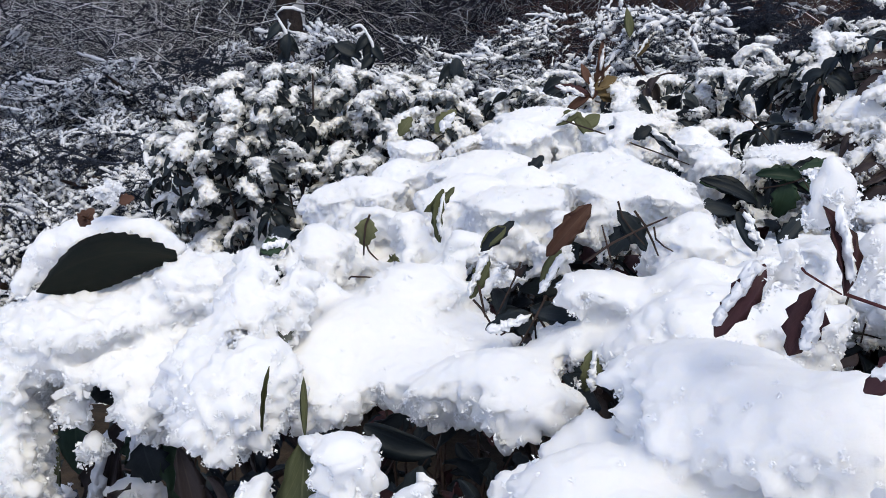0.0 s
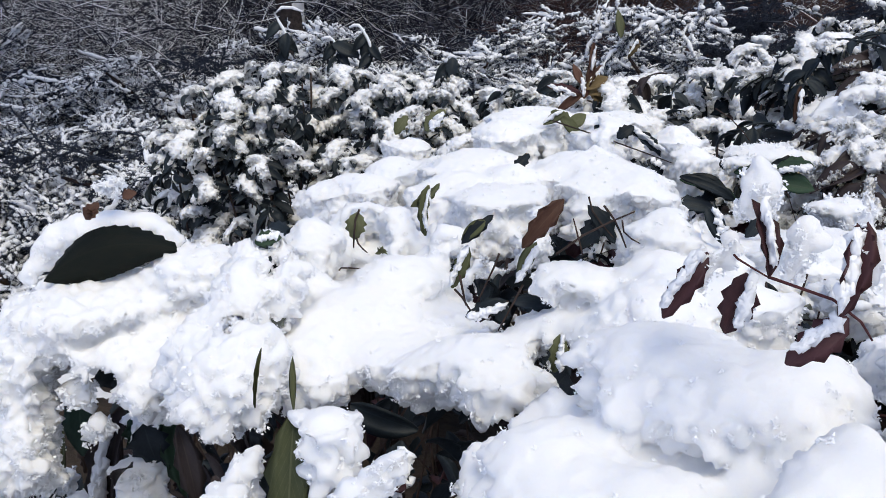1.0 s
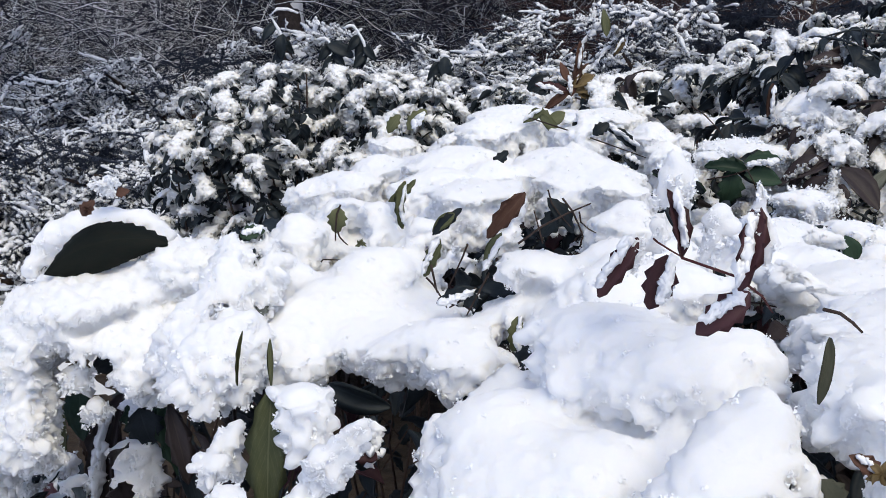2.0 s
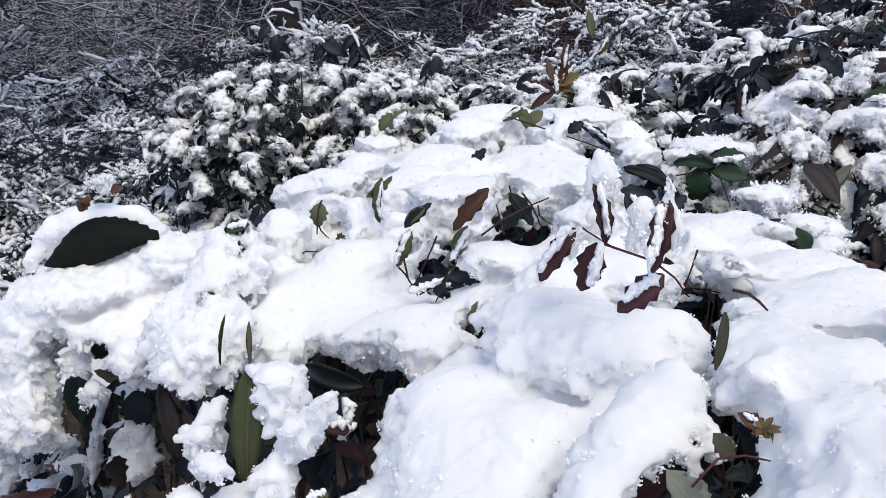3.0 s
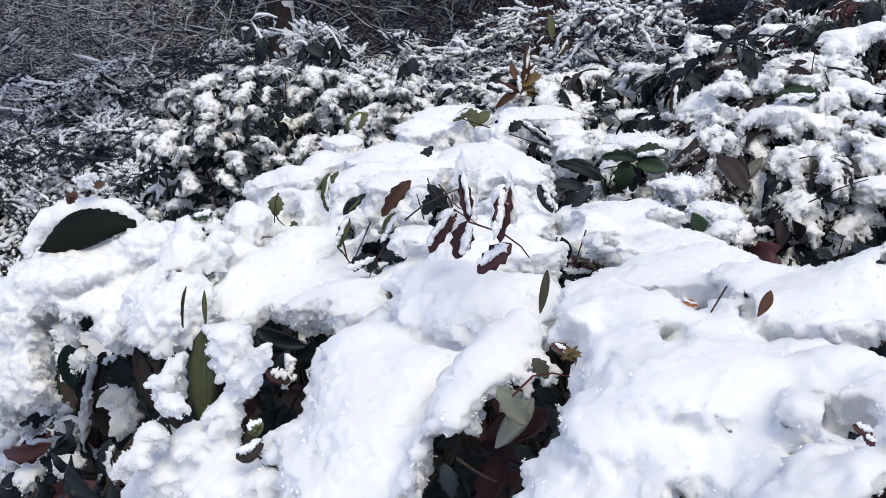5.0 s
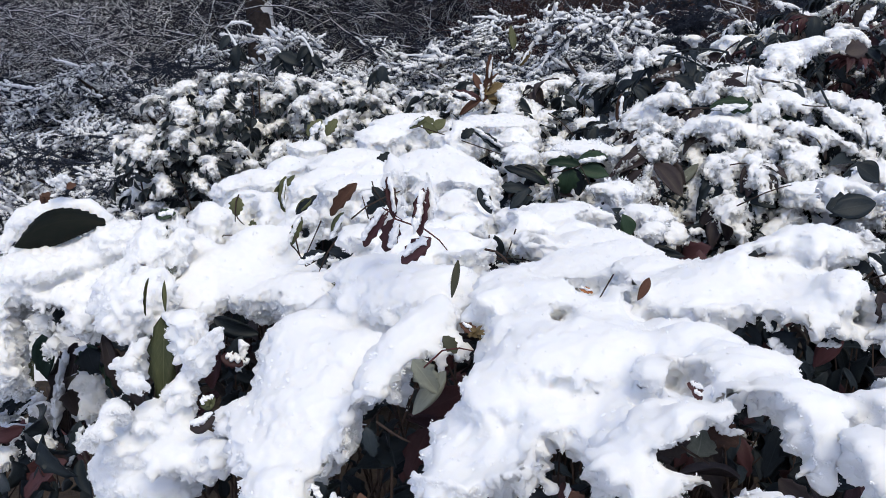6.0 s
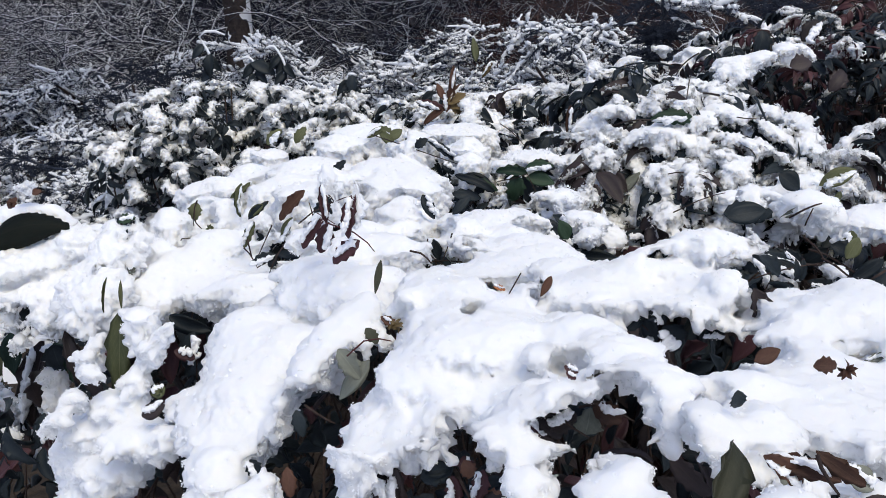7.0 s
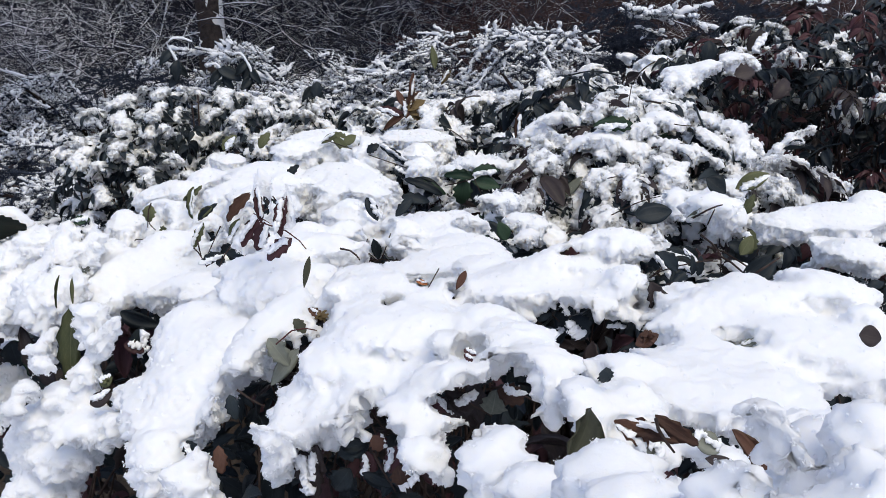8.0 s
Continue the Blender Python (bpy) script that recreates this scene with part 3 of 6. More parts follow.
plume("Z", 0.481, 1.182, 1.024, 0.037, 0.012)
plume("Z", 0.453, 1.181, 1.038, 0.037, 0.012)
plume("Z", 0.695, 1.324, 1.135, 0.024, 0.014)
plume("Z", 0.630, 1.301, 1.121, 0.021, 0.020)
plume("Z", 0.601, 1.800, 1.171, 0.030, 0.012)
pad("G", -0.046, 0.509, 1.070, 0.005, 0.005, 0.012)
pad("G", -0.054, 0.514, 1.062, 0.009, 0.008, 0.012)
pad("G", -0.066, 0.516, 1.048, 0.012, 0.011, 0.012)
pad("G", -0.075, 0.524, 1.031, 0.016, 0.015, 0.012)
pad("G", -0.088, 0.526, 1.010, 0.022, 0.020, 0.012)
pad("G", -0.085, 0.513, 1.013, 0.018, 0.016, 0.014)
pad("G", -0.111, 0.528, 0.983, 0.027, 0.025, 0.019)
pad("G", -0.130, 0.539, 0.955, 0.042, 0.038, 0.024)
pad("G", -0.162, 0.557, 0.918, 0.027, 0.024, 0.028)
pad("G", -0.076, 0.490, 0.967, 0.038, 0.034, 0.019)
pad("G", -0.114, 0.517, 0.921, 0.046, 0.041, 0.028)
pad("G", -0.137, 0.521, 0.881, 0.040, 0.036, 0.028)
pad("G", -0.044, 0.468, 0.977, 0.023, 0.020, 0.016)
pad("B", 0.036, 0.495, 1.041, 0.031, 0.028, 0.031)
pad("B", 0.020, 0.443, 1.013, 0.026, 0.023, 0.023)
pad("T", -0.376, 0.836, 1.074, 0.009, 0.008, 0.014)
pad("T", -0.368, 0.842, 1.090, 0.011, 0.010, 0.014)
pad("T", -0.354, 0.848, 1.103, 0.016, 0.015, 0.014)
pad("T", -0.332, 0.850, 1.111, 0.017, 0.016, 0.014)
pad("T", -0.306, 0.852, 1.114, 0.018, 0.017, 0.014)
pad("T", -0.281, 0.851, 1.112, 0.016, 0.015, 0.014)
pad("T", -0.261, 0.846, 1.104, 0.011, 0.010, 0.014)
pad("L", -0.337, 0.830, 1.057, 0.031, 0.028, 0.014)
pad("L", -0.300, 0.827, 1.062, 0.030, 0.028, 0.014)
pad("L", -0.267, 0.820, 1.067, 0.024, 0.022, 0.016)
pad("M", -0.440, 0.922, 0.859, 0.028, 0.025, 0.012)
pad("M", -0.459, 0.913, 0.840, 0.021, 0.019, 0.012)
pad("M", -0.401, 0.886, 0.857, 0.017, 0.016, 0.012)
pad("M", -0.295, 0.826, 0.899, 0.016, 0.015, 0.012)
pad("M", -0.287, 0.820, 0.873, 0.018, 0.016, 0.016)
pad("M", -0.467, 0.904, 0.805, 0.022, 0.020, 0.012)
pad("M", -0.406, 0.855, 0.816, 0.018, 0.017, 0.012)
pad("M", -0.360, 0.842, 0.853, 0.012, 0.010, 0.012)
pad("M", -0.439, 0.849, 0.800, 0.017, 0.015, 0.012)
pad("M", -0.349, 0.804, 0.824, 0.014, 0.012, 0.012)
pad("M", -0.393, 0.799, 0.810, 0.014, 0.012, 0.012)
pad("M", -0.283, 0.760, 0.855, 0.011, 0.010, 0.012)
pad("M", -0.319, 0.778, 0.993, 0.015, 0.014, 0.012)
pad("M", -0.302, 0.770, 0.967, 0.013, 0.012, 0.012)
pad("S", 0.111, 0.472, 1.223, 0.005, 0.004, 0.012)
pad("S", 0.109, 0.472, 1.229, 0.003, 0.003, 0.012)
pad("S", 0.119, 0.471, 1.204, 0.003, 0.003, 0.012)
pad("S", 0.137, 0.483, 1.200, 0.009, 0.008, 0.012)
pad("S", 0.135, 0.484, 1.186, 0.008, 0.007, 0.012)
pad("S", 0.138, 0.467, 1.186, 0.004, 0.004, 0.012)
pad("S", 0.102, 0.520, 1.175, 0.009, 0.008, 0.012)
pad("S", 0.094, 0.517, 1.171, 0.005, 0.004, 0.012)
pad("S", 0.115, 0.520, 1.185, 0.008, 0.007, 0.012)
pad("S", 0.117, 0.507, 1.179, 0.006, 0.005, 0.012)
pad("S", 0.122, 0.435, 1.167, 0.003, 0.002, 0.012)
pad("S", 0.119, 0.434, 1.161, 0.003, 0.003, 0.012)
pad("S", 0.141, 0.421, 1.205, 0.002, 0.002, 0.012)
pad("S", 0.139, 0.430, 1.221, 0.005, 0.004, 0.012)
pad("G", -0.104, 0.527, 0.989, 0.026, 0.024, 0.013)
pad("B", -0.034, 0.494, 1.006, 0.011, 0.010, 0.012)
pad("B", -0.022, 0.492, 0.997, 0.011, 0.010, 0.012)
pad("B", 0.132, 0.725, 1.110, 0.024, 0.022, 0.021)
pad("B", 0.152, 0.678, 1.107, 0.022, 0.020, 0.020)
pad("B", 0.123, 0.660, 1.106, 0.023, 0.020, 0.014)
pad("B", 0.178, 0.661, 1.108, 0.020, 0.018, 0.017)
pad("L", -0.345, 0.854, 1.034, 0.044, 0.039, 0.016)
pad("L", -0.299, 0.843, 1.036, 0.044, 0.039, 0.017)
pad("L", -0.259, 0.829, 1.042, 0.031, 0.028, 0.021)
pad("L", -0.375, 0.846, 1.040, 0.025, 0.023, 0.014)
gap(-0.063, 0.493, 0.989, 0.013, 0.100, 0.012, 28)
gap(0.050, 0.573, 1.094, 0.009, 0.100, 0.010, 19)
gap(0.166, 0.394, 1.113, 0.009, 0.100, 0.009, 23)
gap(0.156, 0.376, 1.099, 0.012, 0.100, 0.016, 25)
gap(0.142, 0.349, 1.080, 0.013, 0.100, 0.019, 28)
gap(0.220, 0.737, 1.114, 0.017, 0.100, 0.012, 14)
gap(0.233, 0.644, 1.106, 0.019, 0.100, 0.007, 16)
gap(-0.094, 0.883, 1.090, 0.018, 0.100, 0.016, 14)
gap(-0.045, 0.926, 1.111, 0.008, 0.100, 0.017, 12)
gap(0.014, 0.775, 1.081, 0.038, 0.100, 0.016, 16)
gap(-0.017, 0.843, 1.088, 0.012, 0.100, 0.013, 14)
gap(0.094, 0.878, 1.112, 0.033, 0.100, 0.017, 13)
gap(0.051, 0.895, 1.109, 0.015, 0.100, 0.015, 13)
gap(0.027, 0.854, 1.097, 0.010, 0.100, 0.012, 14)
gap(-0.174, 0.780, 1.055, 0.009, 0.100, 0.012, 17)
gap(0.262, 0.439, 1.134, 0.011, 0.100, 0.003, 19)
gap(0.232, 0.393, 1.131, 0.006, 0.100, 0.004, 21)
gap(0.120, 0.261, 1.077, 0.019, 0.110, 0.039, 24)
gap(0.123, 0.209, 1.051, 0.017, 0.100, 0.022, 27)
gap(0.123, 0.358, 1.081, 0.013, 0.100, 0.021, 21)
gap(0.137, 0.371, 1.095, 0.014, 0.100, 0.018, 20)
gap(0.211, 0.178, 1.070, 0.037, 0.130, 0.023, 28)
gap(0.231, 0.211, 1.082, 0.015, 0.100, 0.017, 26)
gap(0.292, 0.159, 1.134, 0.039, 0.130, 0.016, 23)
gap(0.320, 0.157, 1.135, 0.014, 0.100, 0.010, 23)
gap(0.250, 0.144, 1.070, 0.016, 0.100, 0.016, 29)
gap(0.383, 0.308, 1.126, 0.022, 0.100, 0.013, 19)
gap(0.497, 0.391, 1.155, 0.029, 0.100, 0.013, 15)
gap(0.550, 0.410, 1.171, 0.020, 0.100, 0.009, 14)
gap(0.379, -0.086, 1.212, 0.014, 0.100, 0.011, 25)
gap(0.361, -0.025, 1.192, 0.020, 0.100, 0.008, 25)
gap(-0.066, 0.499, 0.998, 0.011, 0.100, 0.010, 22)
gap(0.332, 0.066, 1.140, 0.013, 0.100, 0.010, 26)
gap(-0.040, 0.581, 1.066, 0.029, 0.130, 0.023, 20)
gap(-0.043, 0.576, 1.024, 0.023, 0.150, 0.036, 23)
gap(-0.047, 0.562, 0.999, 0.016, 0.130, 0.017, 25)
gap(-0.048, 0.466, 0.926, 0.021, 0.100, 0.037, 26)
gap(0.113, 0.316, 1.073, 0.022, 0.120, 0.020, 23)
gap(0.360, -0.084, 1.201, 0.012, 0.100, 0.008, 27)
gap(0.553, 0.162, 1.118, 0.019, 0.100, 0.007, 22)
gap(-0.320, 0.775, 1.001, 0.019, 0.100, 0.014, 19)
gap(-0.243, 0.739, 0.977, 0.030, 0.100, 0.017, 21)
gap(-0.310, 0.793, 0.963, 0.032, 0.120, 0.023, 20)
gap(0.436, 0.295, 1.126, 0.015, 0.100, 0.007, 19)
gap(-0.284, 0.830, 0.923, 0.021, 0.050, 0.021, 22)
gap(-0.204, 0.676, 0.982, 0.011, 0.050, 0.035, 22)
gap(-0.318, 0.857, 0.973, 0.015, 0.050, 0.015, 19)
gap(-0.115, 0.567, 1.028, 0.016, 0.050, 0.050, 23)
gap(-0.141, 0.616, 1.075, 0.002, 0.050, 0.022, 19)
gap(-0.161, 0.613, 0.982, 0.013, 0.050, 0.028, 24)
gap(-0.372, 0.900, 0.767, 0.015, 0.050, 0.020, 27)
gap(-0.279, 0.747, 0.858, 0.011, 0.050, 0.024, 27)
gap(-0.067, 0.675, 1.022, 0.027, 0.050, 0.014, 21)
gap(-0.057, 0.624, 1.008, 0.014, 0.050, 0.023, 23)
gap(-0.060, 0.613, 1.008, 0.013, 0.050, 0.009, 23)
gap(-0.055, 0.487, 1.018, 0.009, 0.050, 0.009, 27)
gap(-0.060, 0.481, 1.001, 0.012, 0.050, 0.010, 28)
gap(-0.108, 0.913, 1.102, 0.011, 0.050, 0.015, 13)
gap(-0.044, 0.897, 1.121, 0.007, 0.050, 0.026, 12)
gap(-0.043, 0.905, 1.132, 0.015, 0.050, 0.012, 11)
gap(0.045, 0.746, 1.146, 0.017, 0.050, 0.020, 12)
gap(-0.004, 0.786, 1.130, 0.010, 0.050, 0.009, 13)
gap(-0.014, 0.783, 1.100, 0.008, 0.050, 0.018, 14)
gap(0.036, 0.762, 1.111, 0.008, 0.050, 0.017, 14)
gap(0.006, 0.753, 1.077, 0.018, 0.050, 0.008, 16)
gap(0.041, 0.756, 1.081, 0.019, 0.050, 0.008, 16)
gap(0.018, 0.755, 1.073, 0.009, 0.050, 0.009, 17)
gap(0.047, 0.643, 1.083, 0.007, 0.050, 0.014, 18)
gap(0.081, 0.741, 1.141, 0.010, 0.050, 0.012, 13)
gap(0.089, 0.742, 1.146, 0.012, 0.050, 0.015, 12)
gap(0.160, 0.399, 1.156, 0.004, 0.050, 0.016, 19)
gap(0.170, 0.372, 1.125, 0.008, 0.050, 0.005, 22)
gap(0.257, 0.902, 1.112, 0.015, 0.050, 0.015, 12)
gap(0.427, 1.029, 1.033, 0.016, 0.050, 0.014, 14)
gap(0.266, 0.434, 1.135, 0.006, 0.050, 0.003, 19)
gap(0.300, 0.383, 1.151, 0.005, 0.050, 0.010, 18)
gap(0.336, 0.083, 1.137, 0.014, 0.050, 0.026, 26)
gap(0.327, 0.084, 1.147, 0.010, 0.050, 0.010, 25)
gap(0.370, 0.061, 1.152, 0.011, 0.050, 0.009, 25)
gap(0.391, 0.045, 1.161, 0.014, 0.050, 0.009, 24)
gap(0.424, 0.018, 1.157, 0.012, 0.050, 0.017, 25)
gap(0.509, 0.533, 1.181, 0.018, 0.050, 0.014, 12)
gap(0.360, 0.011, 1.229, 0.006, 0.050, 0.005, 19)
gap(0.372, 0.137, 1.158, 0.005, 0.050, 0.006, 21)
gap(0.290, 0.223, 1.142, 0.005, 0.050, 0.004, 20)
gap(0.286, 0.275, 1.080, 0.011, 0.050, 0.013, 24)
gap(0.331, 0.284, 1.082, 0.013, 0.050, 0.012, 23)
gap(0.233, 0.258, 1.040, 0.008, 0.050, 0.013, 27)
gap(0.243, 0.256, 1.026, 0.011, 0.050, 0.011, 28)
gap(0.214, 0.255, 1.037, 0.008, 0.050, 0.013, 27)
gap(0.166, 0.259, 1.034, 0.012, 0.050, 0.015, 27)
gap(0.193, 0.257, 1.024, 0.013, 0.050, 0.013, 28)
gap(0.135, 0.357, 1.095, 0.011, 0.050, 0.013, 20)
gap(0.137, 0.377, 1.074, 0.014, 0.050, 0.019, 21)
gap(0.153, 0.367, 1.116, 0.007, 0.050, 0.007, 19)
gap(0.091, 0.291, 1.026, 0.008, 0.050, 0.013, 26)
gap(0.057, 0.340, 1.013, 0.008, 0.050, 0.008, 25)
gap(0.528, 0.472, 1.148, 0.013, 0.050, 0.012, 14)
gap(0.579, 0.455, 1.161, 0.013, 0.050, 0.010, 13)
gap(0.570, 0.367, 1.162, 0.010, 0.050, 0.011, 15)
gap(0.499, 0.412, 1.131, 0.010, 0.050, 0.010, 16)
gap(0.407, 0.388, 1.104, 0.016, 0.050, 0.016, 19)
gap(0.390, 0.425, 1.080, 0.012, 0.050, 0.010, 19)
gap(0.661, 0.393, 1.178, 0.018, 0.050, 0.013, 13)
gap(0.531, 0.113, 1.191, 0.009, 0.050, 0.009, 18)
gap(-0.309, 0.807, 1.137, 0.007, 0.050, 0.008, 11)
gap(-0.279, 0.811, 1.149, 0.007, 0.050, 0.006, 11)
gap(-0.001, 0.784, 1.132, 0.014, 0.050, 0.013, 13)
gap(0.212, 0.879, 1.114, 0.011, 0.050, 0.019, 12)
gap(0.401, 0.996, 1.042, 0.011, 0.050, 0.012, 14)
gap(-0.432, 0.954, 0.808, 0.012, 0.050, 0.012, 24)
gap(-0.433, 0.938, 0.748, 0.020, 0.050, 0.016, 26)
gap(-0.407, 0.934, 0.733, 0.014, 0.050, 0.014, 27)
gap(-0.365, 0.892, 0.769, 0.013, 0.050, 0.018, 27)
gap(-0.343, 0.895, 0.776, 0.014, 0.050, 0.018, 27)
gap(-0.301, 0.863, 0.848, 0.013, 0.050, 0.013, 25)
gap(0.167, 0.257, 1.029, 0.012, 0.050, 0.022, 27)
gap(0.202, 0.260, 1.048, 0.014, 0.050, 0.010, 26)
gap(0.224, 0.261, 1.054, 0.007, 0.050, 0.008, 26)
gap(0.244, 0.256, 1.029, 0.010, 0.050, 0.009, 28)
gap(0.221, 0.234, 1.035, 0.013, 0.050, 0.006, 28)
gap(0.094, 0.349, 1.048, 0.007, 0.050, 0.012, 23)
gap(0.146, 0.279, 1.044, 0.005, 0.050, 0.011, 26)
gap(0.273, 0.273, 1.078, 0.010, 0.050, 0.011, 24)
gap(0.382, 0.432, 1.105, 0.009, 0.050, 0.009, 18)
gap(0.399, 0.437, 1.091, 0.010, 0.050, 0.013, 19)
gap(0.498, 0.471, 1.146, 0.015, 0.050, 0.012, 14)
gap(0.524, 0.449, 1.146, 0.016, 0.050, 0.010, 15)
gap(0.579, 0.442, 1.167, 0.009, 0.050, 0.011, 13)
gap(0.507, 0.509, 1.185, 0.022, 0.050, 0.015, 12)
gap(-0.114, 0.588, 1.083, 0.002, 0.050, 0.019, 19)
gap(-0.337, 0.790, 1.006, 0.008, 0.060, 0.010, 20)
gap(-0.288, 0.770, 1.009, 0.014, 0.060, 0.010, 20)
gap(-0.335, 0.800, 0.943, 0.015, 0.090, 0.024, 23)
gap(-0.306, 0.800, 0.921, 0.022, 0.090, 0.037, 24)
gap(-0.264, 0.780, 0.936, 0.019, 0.090, 0.025, 24)
pad("M", -0.472, 0.970, 0.795, 0.018, 0.016, 0.009)
pad("M", -0.428, 0.970, 0.811, 0.019, 0.017, 0.010)
pad("M", -0.403, 0.970, 0.790, 0.013, 0.012, 0.007)
pad("M", -0.361, 0.970, 0.798, 0.022, 0.020, 0.011)
pad("M", -0.351, 0.970, 0.830, 0.016, 0.014, 0.008)
pad("M", -0.428, 0.970, 0.766, 0.016, 0.015, 0.008)
pad("M", -0.385, 0.970, 0.746, 0.016, 0.015, 0.008)
pad("M", -0.492, 0.970, 0.730, 0.016, 0.015, 0.008)
gap(0.101, 0.400, 1.043, 0.018, 0.100, 0.022, 23)
gap(0.104, 0.360, 1.022, 0.020, 0.100, 0.030, 25)
gap(0.106, 0.310, 1.003, 0.015, 0.100, 0.024, 27)
gap(0.220, 0.220, 1.096, 0.008, 0.060, 0.013, 24)
gap(0.317, 0.190, 1.139, 0.010, 0.060, 0.009, 22)
gap(0.275, 0.190, 1.128, 0.010, 0.060, 0.006, 23)
gap(0.175, 0.240, 1.048, 0.019, 0.060, 0.013, 27)
gap(0.367, 0.045, 1.159, 0.013, 0.050, 0.008, 26)
gap(0.388, 0.030, 1.160, 0.015, 0.050, 0.010, 26)
gap(0.406, 0.010, 1.166, 0.012, 0.050, 0.010, 27)
gap(0.417, 0.000, 1.166, 0.010, 0.050, 0.012, 27)
gap(0.445, 0.030, 1.167, 0.009, 0.050, 0.008, 26)
gap(0.371, -0.030, 1.172, 0.013, 0.050, 0.008, 28)
gap(0.332, 0.060, 1.153, 0.015, 0.050, 0.013, 26)
gap(0.511, 0.255, 1.136, 0.010, 0.050, 0.003, 20)
gap(0.547, 0.150, 1.152, 0.010, 0.050, 0.003, 22)
pad("C", 0.390, -0.050, 1.176, 0.016, 0.014, 0.011)
pad("C", 0.429, -0.050, 1.195, 0.020, 0.018, 0.015)
pad("C", 0.387, 0.000, 1.148, 0.012, 0.010, 0.009)
pad("C", 0.399, 0.100, 1.121, 0.021, 0.019, 0.009)
pad("C", 0.434, 0.090, 1.120, 0.017, 0.016, 0.009)
gap(0.523, 0.450, 1.154, 0.033, 0.090, 0.018, 15)
gap(0.571, 0.450, 1.154, 0.027, 0.090, 0.020, 15)
gap(0.533, 0.470, 1.181, 0.025, 0.080, 0.011, 13)
pad("C", 0.531, 0.530, 1.148, 0.017, 0.015, 0.009)
pad("C", 0.587, 0.530, 1.167, 0.020, 0.018, 0.011)
pad("C", 0.573, 0.530, 1.188, 0.024, 0.021, 0.013)
pad("C", 0.604, 0.530, 1.120, 0.015, 0.013, 0.008)
pad("C", 0.557, 0.530, 1.117, 0.015, 0.013, 0.008)
gap(-0.309, 0.765, 1.100, 0.022, 0.035, 0.011, 16)
gap(-0.280, 0.765, 1.109, 0.026, 0.035, 0.013, 15)
gap(-0.256, 0.765, 1.117, 0.019, 0.035, 0.010, 15)
pad("Y", -0.318, 0.830, 1.127, 0.016, 0.014, 0.006)
pad("Y", -0.305, 0.830, 1.139, 0.016, 0.014, 0.007)
pad("Y", -0.290, 0.830, 1.151, 0.014, 0.013, 0.006)
pad("Y", -0.278, 0.830, 1.162, 0.011, 0.010, 0.005)
pad("Y", -0.322, 0.830, 1.133, 0.010, 0.009, 0.007)
gap(0.214, 0.700, 1.101, 0.021, 0.060, 0.019, 15)
gap(0.232, 0.680, 1.090, 0.021, 0.060, 0.009, 16)
gap(0.251, 0.720, 1.102, 0.014, 0.060, 0.013, 14)
pad("C", 0.267, 0.750, 1.098, 0.016, 0.014, 0.011)
pad("C", 0.227, 0.750, 1.098, 0.009, 0.008, 0.006)
pad("C", 0.207, 0.750, 1.085, 0.008, 0.007, 0.006)
gap(0.154, 1.340, 1.147, 0.034, 0.050, 0.015, 8)
gap(0.216, 1.290, 1.131, 0.033, 0.050, 0.014, 8)
gap(0.264, 1.310, 1.104, 0.026, 0.050, 0.016, 9)
gap(0.351, 0.840, 1.093, 0.030, 0.060, 0.014, 13)
gap(0.372, 0.375, 1.120, 0.012, 0.060, 0.007, 20)
gap(0.386, 0.360, 1.134, 0.008, 0.060, 0.008, 19)
gap(0.430, 0.360, 1.114, 0.017, 0.060, 0.008, 21)
gap(0.410, 0.430, 1.165, 0.016, 0.060, 0.004, 15)
gap(0.233, 0.380, 1.134, 0.009, 0.060, 0.004, 19)
gap(0.291, 0.375, 1.145, 0.007, 0.060, 0.009, 18)
gap(0.268, 0.520, 1.111, 0.012, 0.060, 0.004, 17)
gap(0.456, 0.335, 1.148, 0.016, 0.070, 0.014, 19)
gap(0.477, 0.340, 1.167, 0.017, 0.080, 0.018, 17)
gap(-0.165, 0.780, 1.120, 0.011, 0.040, 0.006, 14)
gap(-0.159, 0.755, 1.107, 0.006, 0.040, 0.009, 16)
gap(-0.152, 0.730, 1.073, 0.011, 0.040, 0.008, 19)
gap(-0.052, 0.570, 1.080, 0.018, 0.120, 0.014, 23)
gap(-0.030, 0.540, 1.069, 0.012, 0.120, 0.019, 26)
gap(-0.040, 0.520, 1.058, 0.014, 0.120, 0.016, 28)
# </pads>

# ---- ground, far slope ----
def ground_height(x, y):
    if abs(x) > 40 or abs(y) > 40:
        return 0.0
    return 0.05 * noise.noise(Vector((x * 0.9, y * 0.9, 0.3))) + 0.02 * noise.noise(Vector((x * 4, y * 4, 1.3)))


def sheet_of(xs, ys, height):
    w = len(xs)
    s = Soup()
    s.add([(x, y, height(x, y)) for y in ys for x in xs], [(j * w + i, j * w + i + 1, (j + 1) * w + i + 1, (j + 1) * w + i) for j in range(len(ys) - 1) for i in range(w - 1)])
    return s


